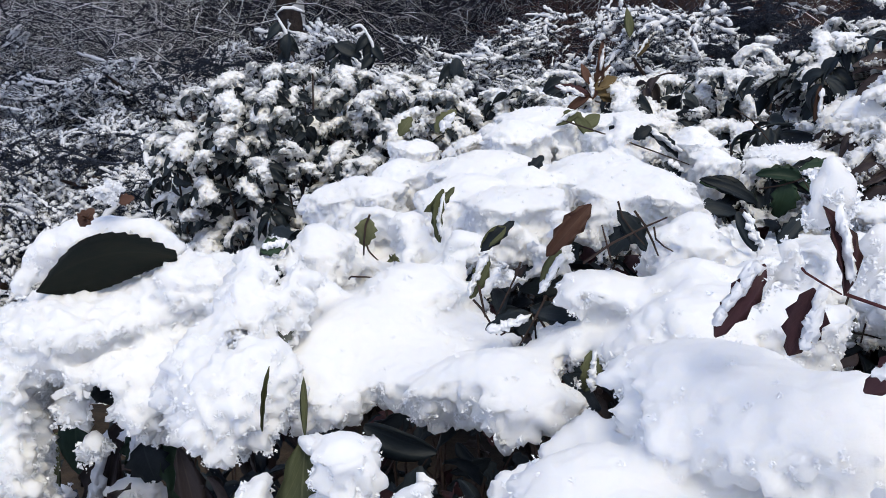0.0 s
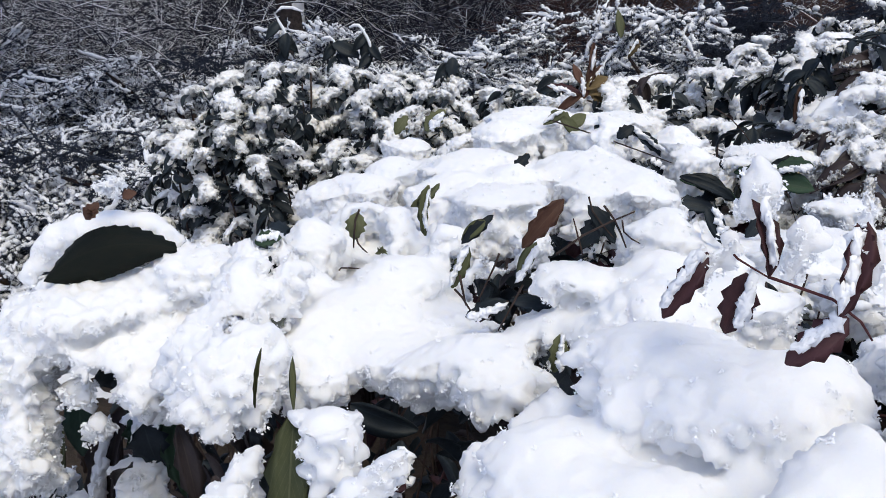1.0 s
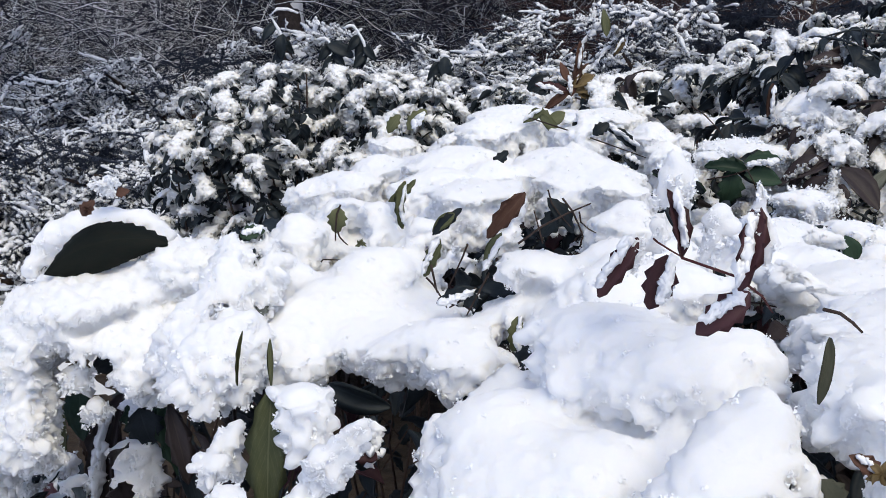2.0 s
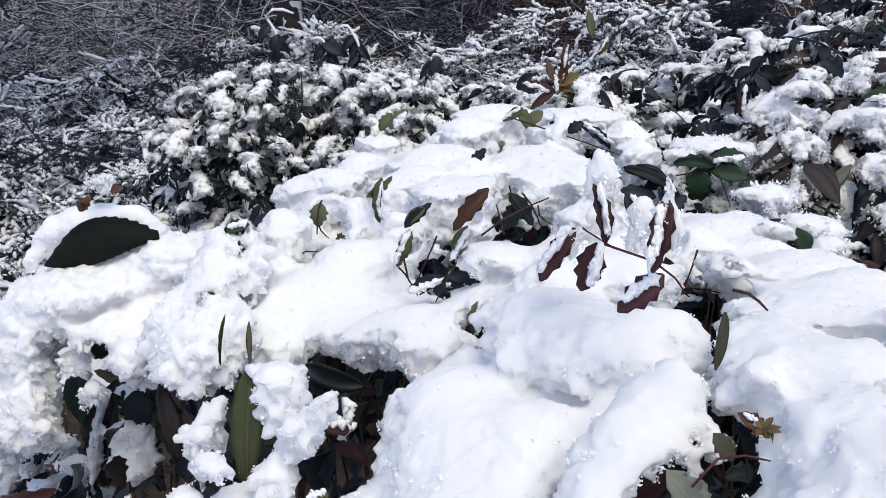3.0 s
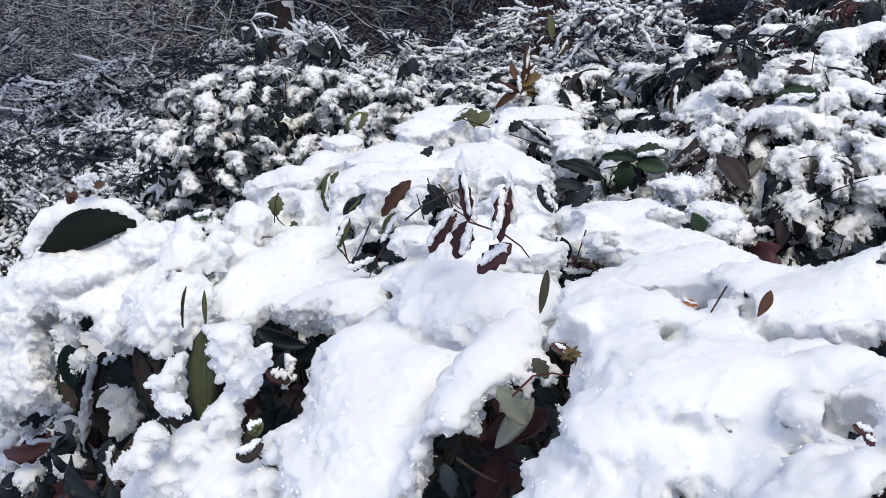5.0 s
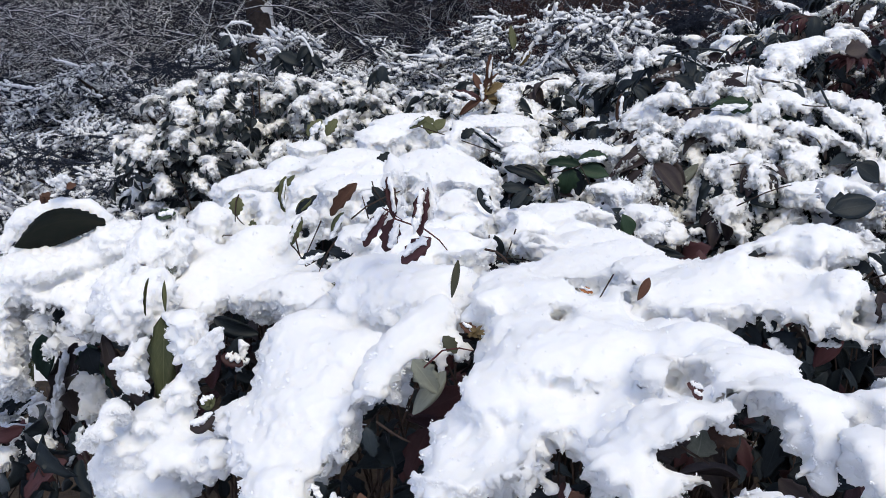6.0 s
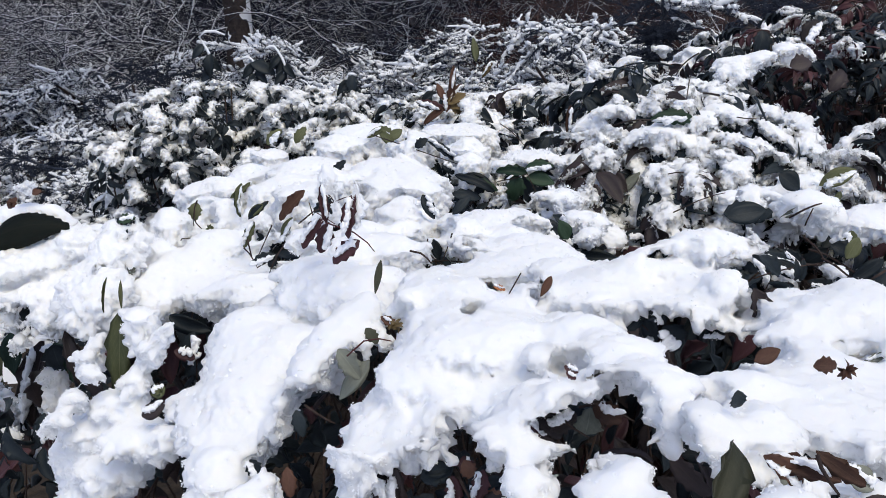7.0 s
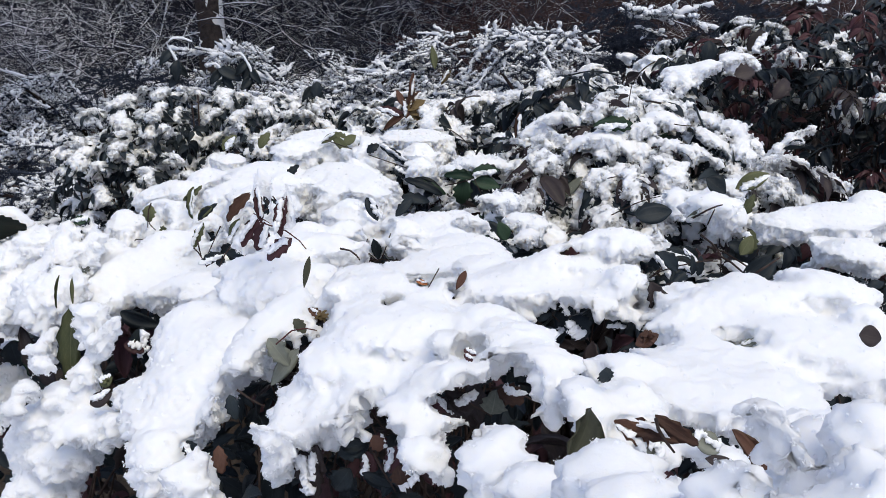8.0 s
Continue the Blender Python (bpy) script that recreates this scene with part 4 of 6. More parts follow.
def ground():
    xs = np.concatenate([-np.geomspace(300, 6, 16), np.linspace(-5.5, 5.5, 58), np.geomspace(6, 300, 16)])
    ys = np.concatenate([-np.geomspace(300, 3, 14), np.linspace(-2.5, 14, 60), np.geomspace(15, 300, 16)])
    m, nt, b = material("snowy_ground", 0.85)
    patch = noise_node(nt, 2.2, 6, 0.7)
    nt.links.new(ramp(nt, patch, [(0.3, (0.16, 0.15, 0.15)), (0.4, (0.86, 0.87, 0.9))]), b.inputs["Base Color"])
    bump(nt, b, noise_node(nt, 25, 5), 0.6, 0.02)
    tagged(new("ground", sheet_of(xs, ys, ground_height).mesh("ground", m)), "uneven ground under thin snow", "ground", "", "structure")


def litter():
    """Bare leaf litter under the shrubs, where little snow has fallen; coloured dark for the shade there."""
    def height(x, y):
        edge = math.hypot((x - 0.55) / 1.75, (y - 2.3) / 2.7) + 0.22 * noise.noise(Vector((x * 1.3, y * 1.3, 7))) + 0.1 * noise.noise(Vector((x * 4, y * 4, 3)))
        return ground_height(x, y) + 0.012 - 0.1 * max(0.0, edge - 0.93)
    s = sheet_of(np.linspace(-2.2, 3.3, 90), np.linspace(-1.4, 6.0, 110), height)
    tagged(new("shaded_ground_litter", s.mesh("shaded_ground_litter", SHADED_LITTER)), "leaf litter under the shrubs, its colour darkened for the shade there", "ground", "", "structure")


ground()
litter()


def far_thicket():
    """A dense brown wood edge far behind everything."""
    s = Soup()
    n, k = 120, 14
    verts = []
    for j in range(k):
        for i in range(n):
            a = radians(-62 + 124 * i / (n - 1))
            r = 22 + 1.6 * noise.noise(Vector((i * 0.4, j * 0.5, 2.0)))
            top = 7 + 1.5 * noise.noise(Vector((i * 0.25, 0, 5.0)))
            verts.append((r * math.sin(a), r * math.cos(a), -0.2 + top * j / (k - 1)))
    s.add(verts, [(j * n + i, j * n + i + 1, (j + 1) * n + i + 1, (j + 1) * n + i) for j in range(k - 1) for i in range(n - 1)])
    tagged(new("backdrop", s.mesh("backdrop", THICKET)), "distant brown leafless wood edge", "woodland", "", "structure")


far_thicket()


# ---- bare brush ----
def bare_brush(name, label, x0, x1, y0, y1, z0, z1, count, mat, seed, snow=0.5, lean=0.5, length=(0.5, 1.3), radius=0.006):
    rnd = random.Random(seed)
    wood, white = Soup(), Soup()
    for _ in range(count):
        p = Vector((rnd.uniform(x0, x1), rnd.uniform(y0, y1), rnd.uniform(z0, z1)))
        d = Vector((rnd.gauss(0, 1), rnd.gauss(0, 0.6), rnd.gauss(0.35, lean))).normalized()
        size = rnd.uniform(*length)
        r = radius * rnd.uniform(0.5, 1.3) * size
        pts, rad = [], []
        for i in range(7):
            pts.append(p.copy())
            rad.append(r * (1 - 0.13 * i))
            d = (d + Vector((rnd.gauss(0, 0.34), rnd.gauss(0, 0.3), rnd.gauss(-0.08, 0.26)))).normalized()
            p = p + d * size / 6
        tube(pts, rad, 3, wood)
        if rnd.random() < snow:
            tube(pts[:6], [q * rnd.uniform(0.6, 1.1) for q in rad[:6]], 3, white, lift=r * 0.9)
        for j in (1, 2, 3, 4, 5):
            q = pts[j]
            e = (Vector((rnd.gauss(0, 1), rnd.gauss(0, 0.6), rnd.gauss(0.2, 0.6)))).normalized()
            side = [q, q + e * size * 0.14, q + e * size * 0.26 + Vector((0, 0, rnd.uniform(-0.06, 0.04)))]
            tube(side, [r * 0.5, r * 0.4, r * 0.25], 3, wood)
            if rnd.random() < snow * 0.8:
                tube(side, [r * 0.6, r * 0.5, r * 0.3], 3, white, lift=r * 0.5)
    base = thing(name, (x0 + x1) / 2, (y0 + y1) / 2, 0, label, "brush", "", "stuff")
    part("twig", wood.mesh("twig", mat), base, kind="stuff")
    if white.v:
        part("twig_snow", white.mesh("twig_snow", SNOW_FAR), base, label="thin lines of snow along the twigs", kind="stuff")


bare_brush("bare_brush", "tangled leafless brush with snow along its twigs", -8.0, -2.3, 6.8, 10.0, 0.0, 1.25, 3600, TWIG, 3, 0.6, length=(0.3, 0.9), radius=0.0075)
bare_brush("bare_thicket", "dark leafless thicket dusted with snow", -8.0, 1.6, 10.6, 13.0, 0.2, 2.6, 3200, TWIG, 4, 0.55, 0.9, length=(0.4, 1.5), radius=0.0085)
bare_brush("brown_thicket", "reddish brown leafless thicket", 0.9, 8.0, 9.0, 12.5, 0.3, 2.4, 3000, BROWN_TWIG, 5, 0.15, 0.8)


# ---- tree trunk ----
def tree_trunk(x, y, r, height, label):
    base = thing("tree_trunk", x, y, 0, label, "tree")
    rnd = random.Random(9)
    s = Soup()
    sides, rows = 20, 26
    verts, snow = [], []
    for j in range(rows):
        z = height * j / (rows - 1)
        rr = r * (1.25 - 0.35 * min(1, z / 1.2) - 0.1 * z / height)
        cx, cy = x - 0.03 * z + 0.02 * math.sin(z * 2), y
        for i in range(sides):
            a = 2 * math.pi * i / sides
            q = rr * (1 + 0.09 * noise.noise(Vector((math.cos(a) * 2, math.sin(a) * 2, z * 1.6))) + 0.05 * noise.noise(Vector((a * 6, z * 7, 1))))
            verts.append((cx + q * math.cos(a), cy + q * math.sin(a), z))
            k = max(0.0, math.cos(a + 0.35)) ** 0.6
            w = q + 0.045 * k * (0.6 + 0.8 * noise.noise(Vector((a, z * 5, 4)))) - 0.02
            snow.append((cx + w * math.cos(a), cy + w * math.sin(a), z))
    faces = [(j * sides + i, j * sides + (i + 1) % sides, (j + 1) * sides + (i + 1) % sides, (j + 1) * sides + i) for j in range(rows - 1) for i in range(sides)]
    s.add(verts, faces)
    part("trunk", s.mesh("trunk", BARK), base)
    t = Soup()
    t.add(snow, faces)
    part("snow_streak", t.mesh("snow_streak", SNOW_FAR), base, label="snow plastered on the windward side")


tree_trunk(-1.7, 10.6, 0.17, 4.5, "dark tree trunk with snow plastered on one side")


# ---- low spreading conifers ----
def blob(soup, m, rnd, rings=5, sides=7, rough=0.45):
    """A lumpy snow pat: a unit ball under the pose m, flattened below."""
    ph = rnd.uniform(0, 90)
    verts = []
    for j in range(rings + 1):
        v = math.pi * j / rings
        for i in range(sides):
            u = 2 * math.pi * i / sides
            p = Vector((math.sin(v) * math.cos(u), math.sin(v) * math.sin(u), math.cos(v)))
            k = 1 + rough * noise.noise(p * 1.3 + Vector((ph, 0, 0))) + 0.6 * rough * noise.noise(p * 3.1 + Vector((0, ph, 0)))
            p *= k
            p.z = max(p.z, -0.4)
            verts.append(m @ p)
    faces = [(j * sides + i, (j + 1) * sides + i, (j + 1) * sides + (i + 1) % sides, j * sides + (i + 1) % sides) for j in range(rings) for i in range(sides)]
    soup.add([tuple(v) for v in verts], faces)


def conifer_branch(seed):
    """A flat spray along y, with needled side twigs, and a finger of snow lying on each."""
    rnd = random.Random(seed)
    green, white = Soup(), Soup()
    length = 0.4
    axis = [Vector((0.04 * math.sin(i * 0.8 + seed), length * i / 8, 0.05 * math.sin(i / 8 * 2.6) - 0.07 * (i / 8) ** 2)) for i in range(9)]
    tube(axis, [0.006 - 0.0005 * i for i in range(9)], 4, green)
    runs = [[axis[i] for i in range(3, 9)]]
    for i in range(1, 9):
        for sgn in (-1, 1):
            d = Vector((sgn * rnd.uniform(0.4, 1.0), rnd.uniform(0.4, 1.1), rnd.uniform(-0.3, 0.45))).normalized()
            size = 0.2 * (1.15 - 0.08 * i) * rnd.uniform(0.6, 1.25)
            bow = Vector((rnd.gauss(0, 0.03), rnd.gauss(0, 0.03), rnd.uniform(-0.06, 0.02)))
            run = [axis[i] + d * size * k / 4 + bow * (k / 4) ** 2 for k in range(5)]
            tube(run, [0.0035 - 0.0005 * k for k in range(5)], 3, green)
            runs.append(run)
            for k in (1, 2, 3):
                e = (d + Vector((rnd.gauss(0, 0.8), rnd.gauss(0, 0.8), rnd.gauss(0.1, 0.35)))).normalized() * size * rnd.uniform(0.2, 0.45)
                runs.append([run[k], run[k] + e * 0.5, run[k] + e + Vector((0, 0, -0.006))])
    for run in runs:
        total = sum((run[k + 1] - run[k]).length for k in range(len(run) - 1))
        for _ in range(int(total * 520)):
            k = rnd.randrange(len(run) - 1)
            p = run[k].lerp(run[k + 1], rnd.random())
            d = (run[k + 1] - run[k]).normalized()
            q = (d * 0.7 + Vector((rnd.gauss(0, 1), rnd.gauss(0, 1), rnd.gauss(0.1, 1))).normalized()).normalized()
            w = q.cross(Vector((rnd.gauss(0, 1), rnd.gauss(0, 1), rnd.gauss(0, 1)))).normalized() * 0.0022
            green.add([p - w, p + w, p + q * rnd.uniform(0.014, 0.026)], [(0, 1, 2)])
        if rnd.random() < 0.86:
            wide = rnd.uniform(0.005, 0.0135) * (1.0 if len(run) > 3 else 0.75)
            line, n = [], 3 * (len(run) - 1)
            for k in range(n + 1):
                i = min(k // 3, len(run) - 2)
                line.append(run[i].lerp(run[i + 1], k / 3 - i) + Vector((rnd.gauss(0, 0.004), rnd.gauss(0, 0.004), rnd.gauss(0, 0.002))))
            start = rnd.randint(0, n // 3)
            line = line[start:]
            rad = [wide * rnd.uniform(0.35, 1.5) for _ in line]
            rad[0] *= 0.4
            rad[-1] *= 0.6
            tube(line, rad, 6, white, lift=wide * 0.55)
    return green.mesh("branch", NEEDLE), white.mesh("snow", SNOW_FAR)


BRANCHES = [conifer_branch(40 + i) for i in range(7)]


def conifer(x, y, spread_x, spread_y, top, count, label, seed, snowy=0.9):
    rnd = random.Random(seed)
    base = thing("spreading_conifer", x, y, 0, label, "conifer", "spreading conifers")
    for _ in range(7):
        a = rnd.uniform(0, 6.3)
        end = Vector((x + spread_x * 0.7 * math.cos(a), y + spread_y * 0.7 * math.sin(a), top * rnd.uniform(0.5, 0.85)))
        stem = Soup()
        tube([Vector((x, y, 0.0)), Vector((x, y, 0)).lerp(end, 0.4) + Vector((0, 0, 0.12)), end], [0.03, 0.02, 0.008], 5, stem)
        part("stem", stem.mesh("stem", STEM), base)
    for _ in range(count):
        a, q = rnd.uniform(0, 2 * math.pi), math.sqrt(rnd.random())
        px, py = x + spread_x * q * math.cos(a), y + spread_y * q * math.sin(a)
        pz = top * (1 - 0.6 * q ** 2.2) * rnd.uniform(0.45, 1.0) + 0.05 * rnd.gauss(0, 1)
        out = math.degrees(math.atan2(py - y, px - x)) - 90 + rnd.gauss(0, 35)
        m = pose(px, py, max(pz, 0.05), rnd.gauss(-4, 13), rnd.gauss(0, 15), out) @ Matrix.Scale(rnd.uniform(0.7, 1.25), 4)
        green, white = rnd.choice(BRANCHES)
        ob = part("branch", green, base, m)
        if rnd.random() < snowy:
            part("snow", white, ob, kind="stuff")


def shade_crown(x, y, height, turn, reach, count, low, seed):
    """An added tall tree, its snowy limbs out of view, placed to shade the conifers."""
    rnd = random.Random(seed)
    base = thing("shade_tree", x, y, 0, "added evergreen tree, out of view, whose snowy limbs shade the conifers", "tree", "evergreen trees")
    part("trunk", tube([Vector((x, y, 0)), Vector((x + 0.05, y, 0.4 * height)), Vector((x - 0.1, y - 0.1, height))], [0.2, 0.17, 0.05], 12).mesh("trunk", BARK), base)
    for _ in range(count):
        a = radians(rnd.uniform(turn[0], turn[1]))
        far = rnd.uniform(0.35, 1.0) * reach
        start = Vector((x, y, rnd.uniform(low, height - 0.5)))
        end = Vector((x + far * 1.2 * math.cos(a), y + far * math.sin(a), max(start.z + rnd.uniform(-0.6, 0.8), low)))
        part("limb", tube([start, start.lerp(end, 0.5) + Vector((0, 0, 0.3)), end], [0.06, 0.04, 0.012], 5).mesh("limb", BARK), base)
        for k in range(5):
            p = start.lerp(end, rnd.uniform(0.25, 1.0))
            green, white = rnd.choice(BRANCHES)
            ob = part("branch", green, base, pose(p.x, p.y, p.z + 0.1, rnd.gauss(-8, 12), rnd.gauss(0, 12), rnd.uniform(0, 360)) @ Matrix.Scale(rnd.uniform(3.4, 5.6), 4))
            part("snow", white, ob, kind="stuff")


# two added trees that block sky and sun above the far planting
shade_crown(1.4, 13.2, 7.5, (180, 360), 8.5, 20, 3.6, 88)
shade_crown(-6.5, 4.6, 7.0, (-70, 25), 5.5, 7, 3.4, 89)

for spec in (
    (-2.6, 5.2, 1.1, 0.9, 0.62, 102, 11), (-1.35, 4.9, 0.9, 0.8, 0.6, 88, 12), (-3.6, 7.0, 1.5, 1.0, 0.92, 88, 13),
    (-1.9, 7.3, 1.3, 1.0, 0.99, 116, 14), (-0.3, 6.6, 1.2, 1.0, 1.1, 116, 15), (0.9, 6.4, 1.1, 0.9, 1.3, 116, 16),
    (1.5, 4.9, 0.9, 0.7, 1.34, 116, 17), (2.6, 7.4, 1.4, 1.0, 1.2, 88, 18), (-0.2, 4.7, 0.9, 0.7, 0.8, 75, 19),
    (-3.3, 4.3, 1.0, 0.7, 0.4, 61, 20), (-0.75, 4.1, 0.7, 0.5, 0.5, 61, 22), (-1.9, 4.1, 0.9, 0.6, 0.42, 75, 23),
):
    conifer(*spec[:6], "low spreading conifer with snow on every spray", spec[6], 0.85 if spec[0] > -1 else 0.8)
conifer(2.5, 6.6, 0.7, 0.5, 1.75, 130, "dark upright conifer nearly free of snow", 21, 0.04)


# ---- leafy shrubs behind: arching shoots with drooping leaves and a tongue of snow on each ----
def shoot_kind(seed, length, leaf, count, rise, droop, snow):
    """A shoot along y: its stem, its leaves' poses, all of it as one mesh, and the snow on it."""
    rnd = random.Random(seed)
    p, e, axis = Vector((0, 0, 0)), rise, []
    for k in range(9):
        axis.append(p.copy())
        p = p + Vector((rnd.gauss(0, 0.12), math.cos(e), math.sin(e))) * length / 8
        e -= (rise + 0.55) / 8
    stem = tube(axis, [0.0026 - 0.0002 * k for k in range(9)], 5)
    leaves, group = [], "shoot %d" % seed
    for j in range(count):
        s = 2.2 + 5.8 * (j + rnd.random() * 0.6) / count
        k = min(int(s), 7)
        b = axis[k].lerp(axis[k + 1], s - k)
        along = (axis[k + 1] - axis[k]).normalized()
        d = along * rnd.uniform(0.3, 0.9) + Vector(((1 if j % 2 else -1) * rnd.uniform(0.35, 1.0), 0, -droop * rnd.uniform(0.1, 1.0)))
        if j == count - 1:
            d = along + Vector((rnd.gauss(0, 0.2), 0, -0.3 * droop))
        d.normalize()
        size = leaf * rnd.uniform(0.7, 1.15)
        m = leaf_pose(b + d * 0.006, b + d * (size + 0.006), size * rnd.uniform(0.38, 0.52), rnd.gauss(0, 22), (0, 0.15, 1))
        leaves.append((rnd.randrange(6), m))
        if m.col[2].z > 0.3 * size and rnd.random() < 0.75:
            q = m @ Vector((rnd.gauss(0, 0.06), rnd.uniform(0.3, 0.55), 0.07))
            pad(group, q.x, q.y, q.z, size * rnd.uniform(0.13, 0.21), size * rnd.uniform(0.22, 0.42), size * rnd.uniform(0.06, 0.13), np.array(m.to_3x3().normalized()))
    k = rnd.uniform(2.0, 3.5)
    while k < 8 and snow:
        i = min(int(k), 7)
        b = axis[i].lerp(axis[i + 1], k - i)
        turn = np.array(leaf_pose(b, b + axis[i + 1] - axis[i], 1, rnd.gauss(0, 15), (0, 0, 1)).to_3x3().normalized())
        w = leaf * rnd.uniform(0.2, 0.42) * snow
        pad(group, b.x + rnd.gauss(0, 0.12) * leaf, b.y, b.z + 0.3 * w, w, w * rnd.uniform(0.9, 1.5), w * rnd.uniform(0.4, 0.7), turn)
        k += rnd.uniform(0.7, 1.5)
    d, low = snow_field(PADS[group], 0.0032, 0.008, seed, 1.5, False, 0.55, False)
    verts, quads = nets(d, low, 0.0032)
    verts = fluff(verts, quads, seed, 1.25, 0.7, 0.4)
    v, f = crumbs(verts, quads, 2600, seed, 1.0)
    tris = np.concatenate([quads[:, [0, 1, 2]], quads[:, [0, 2, 3]], f + len(verts)])
    return stem, leaves, mesh_from("snow", np.concatenate([verts, v]), tris, SNOW)


SHOOTS = {}


def shoots_of(style):
    if style not in SHOOTS:
        length, leaf, count, rise, droop, snow = style
        SHOOTS[style] = [shoot_kind(600 + 10 * len(SHOOTS) + i, length * (0.85 + 0.06 * i), leaf, count, rise, droop, snow) for i in range(6)]
    return SHOOTS[style]


def shoot_mesh(kind, colour):
    """The whole shoot as one mesh, for those too far off to pick leaves apart."""
    key = ("shoot", id(kind), colour)
    if key not in LEAF_MESH:
        s = Soup()
        for v in kind[0].v:
            s.add(v, kind[0].f, np.full((len(v), 2), 0.5))
        for i, m in kind[1]:
            sv, sf, su = SMOOTH_SHAPES[i]
            s.add((np.c_[sv, np.ones(len(sv))] @ np.array(m).T)[:, :3], sf, su)
        LEAF_MESH[key] = s.mesh("shoot", LEAF[colour])
    return LEAF_MESH[key]


def shrub(name, label, x0, x1, y0, y1, top, count, style, colours, seed, snow=0.8, singles=22, low=0.4, inner=500, bare=0.15):
    rnd = random.Random(seed)
    cx, cy = (x0 + x1) / 2, (y0 + y1) / 2
    base = thing(name, cx, cy, 0, label, "shrub")
    kinds = shoots_of(style)
    stems, rest = Soup(), {}

    def spot():
        u, v = rnd.random(), rnd.random() ** 1.6
        while abs(2 * u - 1) ** 2.4 + abs(2 * v - 1) ** 2.4 > 1.0 + 0.45 * noise.noise(Vector((u * 5, v * 5, seed))):
            u, v = rnd.random(), rnd.random() ** 1.6
        x, y = x0 + u * (x1 - x0), y0 + v * (y1 - y0)
        dome = 1 - 0.28 * max(abs(2 * u - 1), abs(2 * v - 1)) ** 3
        return x, y, top * dome * (1 - low * rnd.random() ** 1.7) + 0.09 * noise.noise(Vector((x * 4, y * 4, seed)))

    spots = sorted((spot() for _ in range(count)), key=lambda p: p[1] - 0.5 * p[2])
    for n, (x, y, z) in enumerate(spots):
        kind = rnd.choice(kinds)
        c = rnd.choice(colours)
        out = math.degrees(math.atan2(y - cy - 0.15, x - cx)) - 90 + rnd.gauss(0, 48)
        m = pose(x, y, z - 0.05, rnd.gauss(-12, 20), rnd.gauss(0, 16), out) @ Matrix.Scale(rnd.uniform(0.75, 1.2), 4) @ Matrix.Translation((0, -0.5 * style[0], 0))
        if n < singles:
            ob = part("shoot", kind[0].mesh("shoot", STEM), base, m)
            for i, lm in kind[1]:
                part("leaf", leaf_mesh(c, i, True), ob, lm)
        else:
            ob = part("shoot", shoot_mesh(kind, c), base, m)
        if rnd.random() < snow * min(1.0, max(bare, (z / top - 0.66) / 0.16)):
            part("snow", kind[2], ob, label="tongue of snow lying along the shoot")
        if n % 5:
            continue
        foot = Vector((x * 0.6 + 0.4 * cx, y * 0.4 + 0.6 * cy, 0))
        tip = m.translation
        tube([foot, foot.lerp(tip, 0.5) + Vector((rnd.gauss(0, 0.03), rnd.gauss(0, 0.03), 0)), tip], [0.005, 0.004, 0.0026], 4, stems)
    for _ in range(inner):
        x, y, z = spot()
        z *= rnd.uniform(0.72, 0.95)
        a, e, size = rnd.uniform(0, 6.28), rnd.gauss(-0.6, 0.4), style[1] * rnd.uniform(0.7, 1.1)
        d = Vector((math.cos(a) * math.cos(e), math.sin(a) * math.cos(e), math.sin(e)))
        m = leaf_pose((x, y, z), Vector((x, y, z)) + d * size, size * 0.45, rnd.gauss(0, 30), (0.02, -0.25, 0.95))
        sv, sf, su = SMOOTH_SHAPES[rnd.randrange(6)]
        rest.setdefault(rnd.choice(colours), Soup()).add((np.c_[sv, np.ones(len(sv))] @ np.array(m).T)[:, :3], sf, su)
    part("stem", stems.mesh("stem", STEM), base, kind="stuff")
    for c, s in rest.items():
        part("foliage", s.mesh("foliage", LEAF[c]), base, kind="stuff")


LAX = (0.15, 0.056, 10, 0.5, 1.1, 0.8)
LONG = (0.17, 0.066, 9, 0.7, 1.0, 0.95)
ROUND = (0.1, 0.055, 7, 1.0, 0.8, 1.05)
SMALL = (0.15, 0.05, 11, 0.7, 0.9, 0.6)
shrub("evergreen_shrub", "dark evergreen shrub with drooping leaves under snow tongues", 0.38, 1.08, 1.12, 1.95, 1.25, 470, LAX, ("dark", "dark", "dark", "bronze"), 31, 0.78)
shrub("evergreen_shrub", "snow-laden evergreen shrub with a bronze rosette", -0.1, 1.45, 2.0, 3.2, 1.15, 430, LONG, ("dark", "dark", "dark", "bronze"), 32, 0.92, bare=0.6)
shrub("broadleaf_shrub", "broadleaf shrub with snow-rimmed dark leaves", -0.92, 0.22, 2.55, 3.6, 1.13, 470, ROUND, ("dark", "dark", "dark", "dark"), 33, 0.92, inner=250, bare=0.7, low=0.6)
shrub("bronze_shrub", "dark bronze-leaved shrub with little snow", 1.0, 2.6, 1.8, 3.35, 1.42, 620, SMALL, ("dark", "bronze", "dark", "dark", "red"), 34, 0.26, inner=1500)
shrub("evergreen_shrub", "far evergreen shrub with snow on its outer leaves", 1.2, 3.6, 3.3, 4.6, 1.33, 330, LONG, ("dark", "bronze", "dark"), 35, 0.6)

# ---- the near shrub under its snow ----
near = thing("mahonia_shrub", 0.15, 0.6, 0, "near evergreen shrub with dark, olive and burgundy leaves under deep snow", "shrub")
pick = random.Random(77)


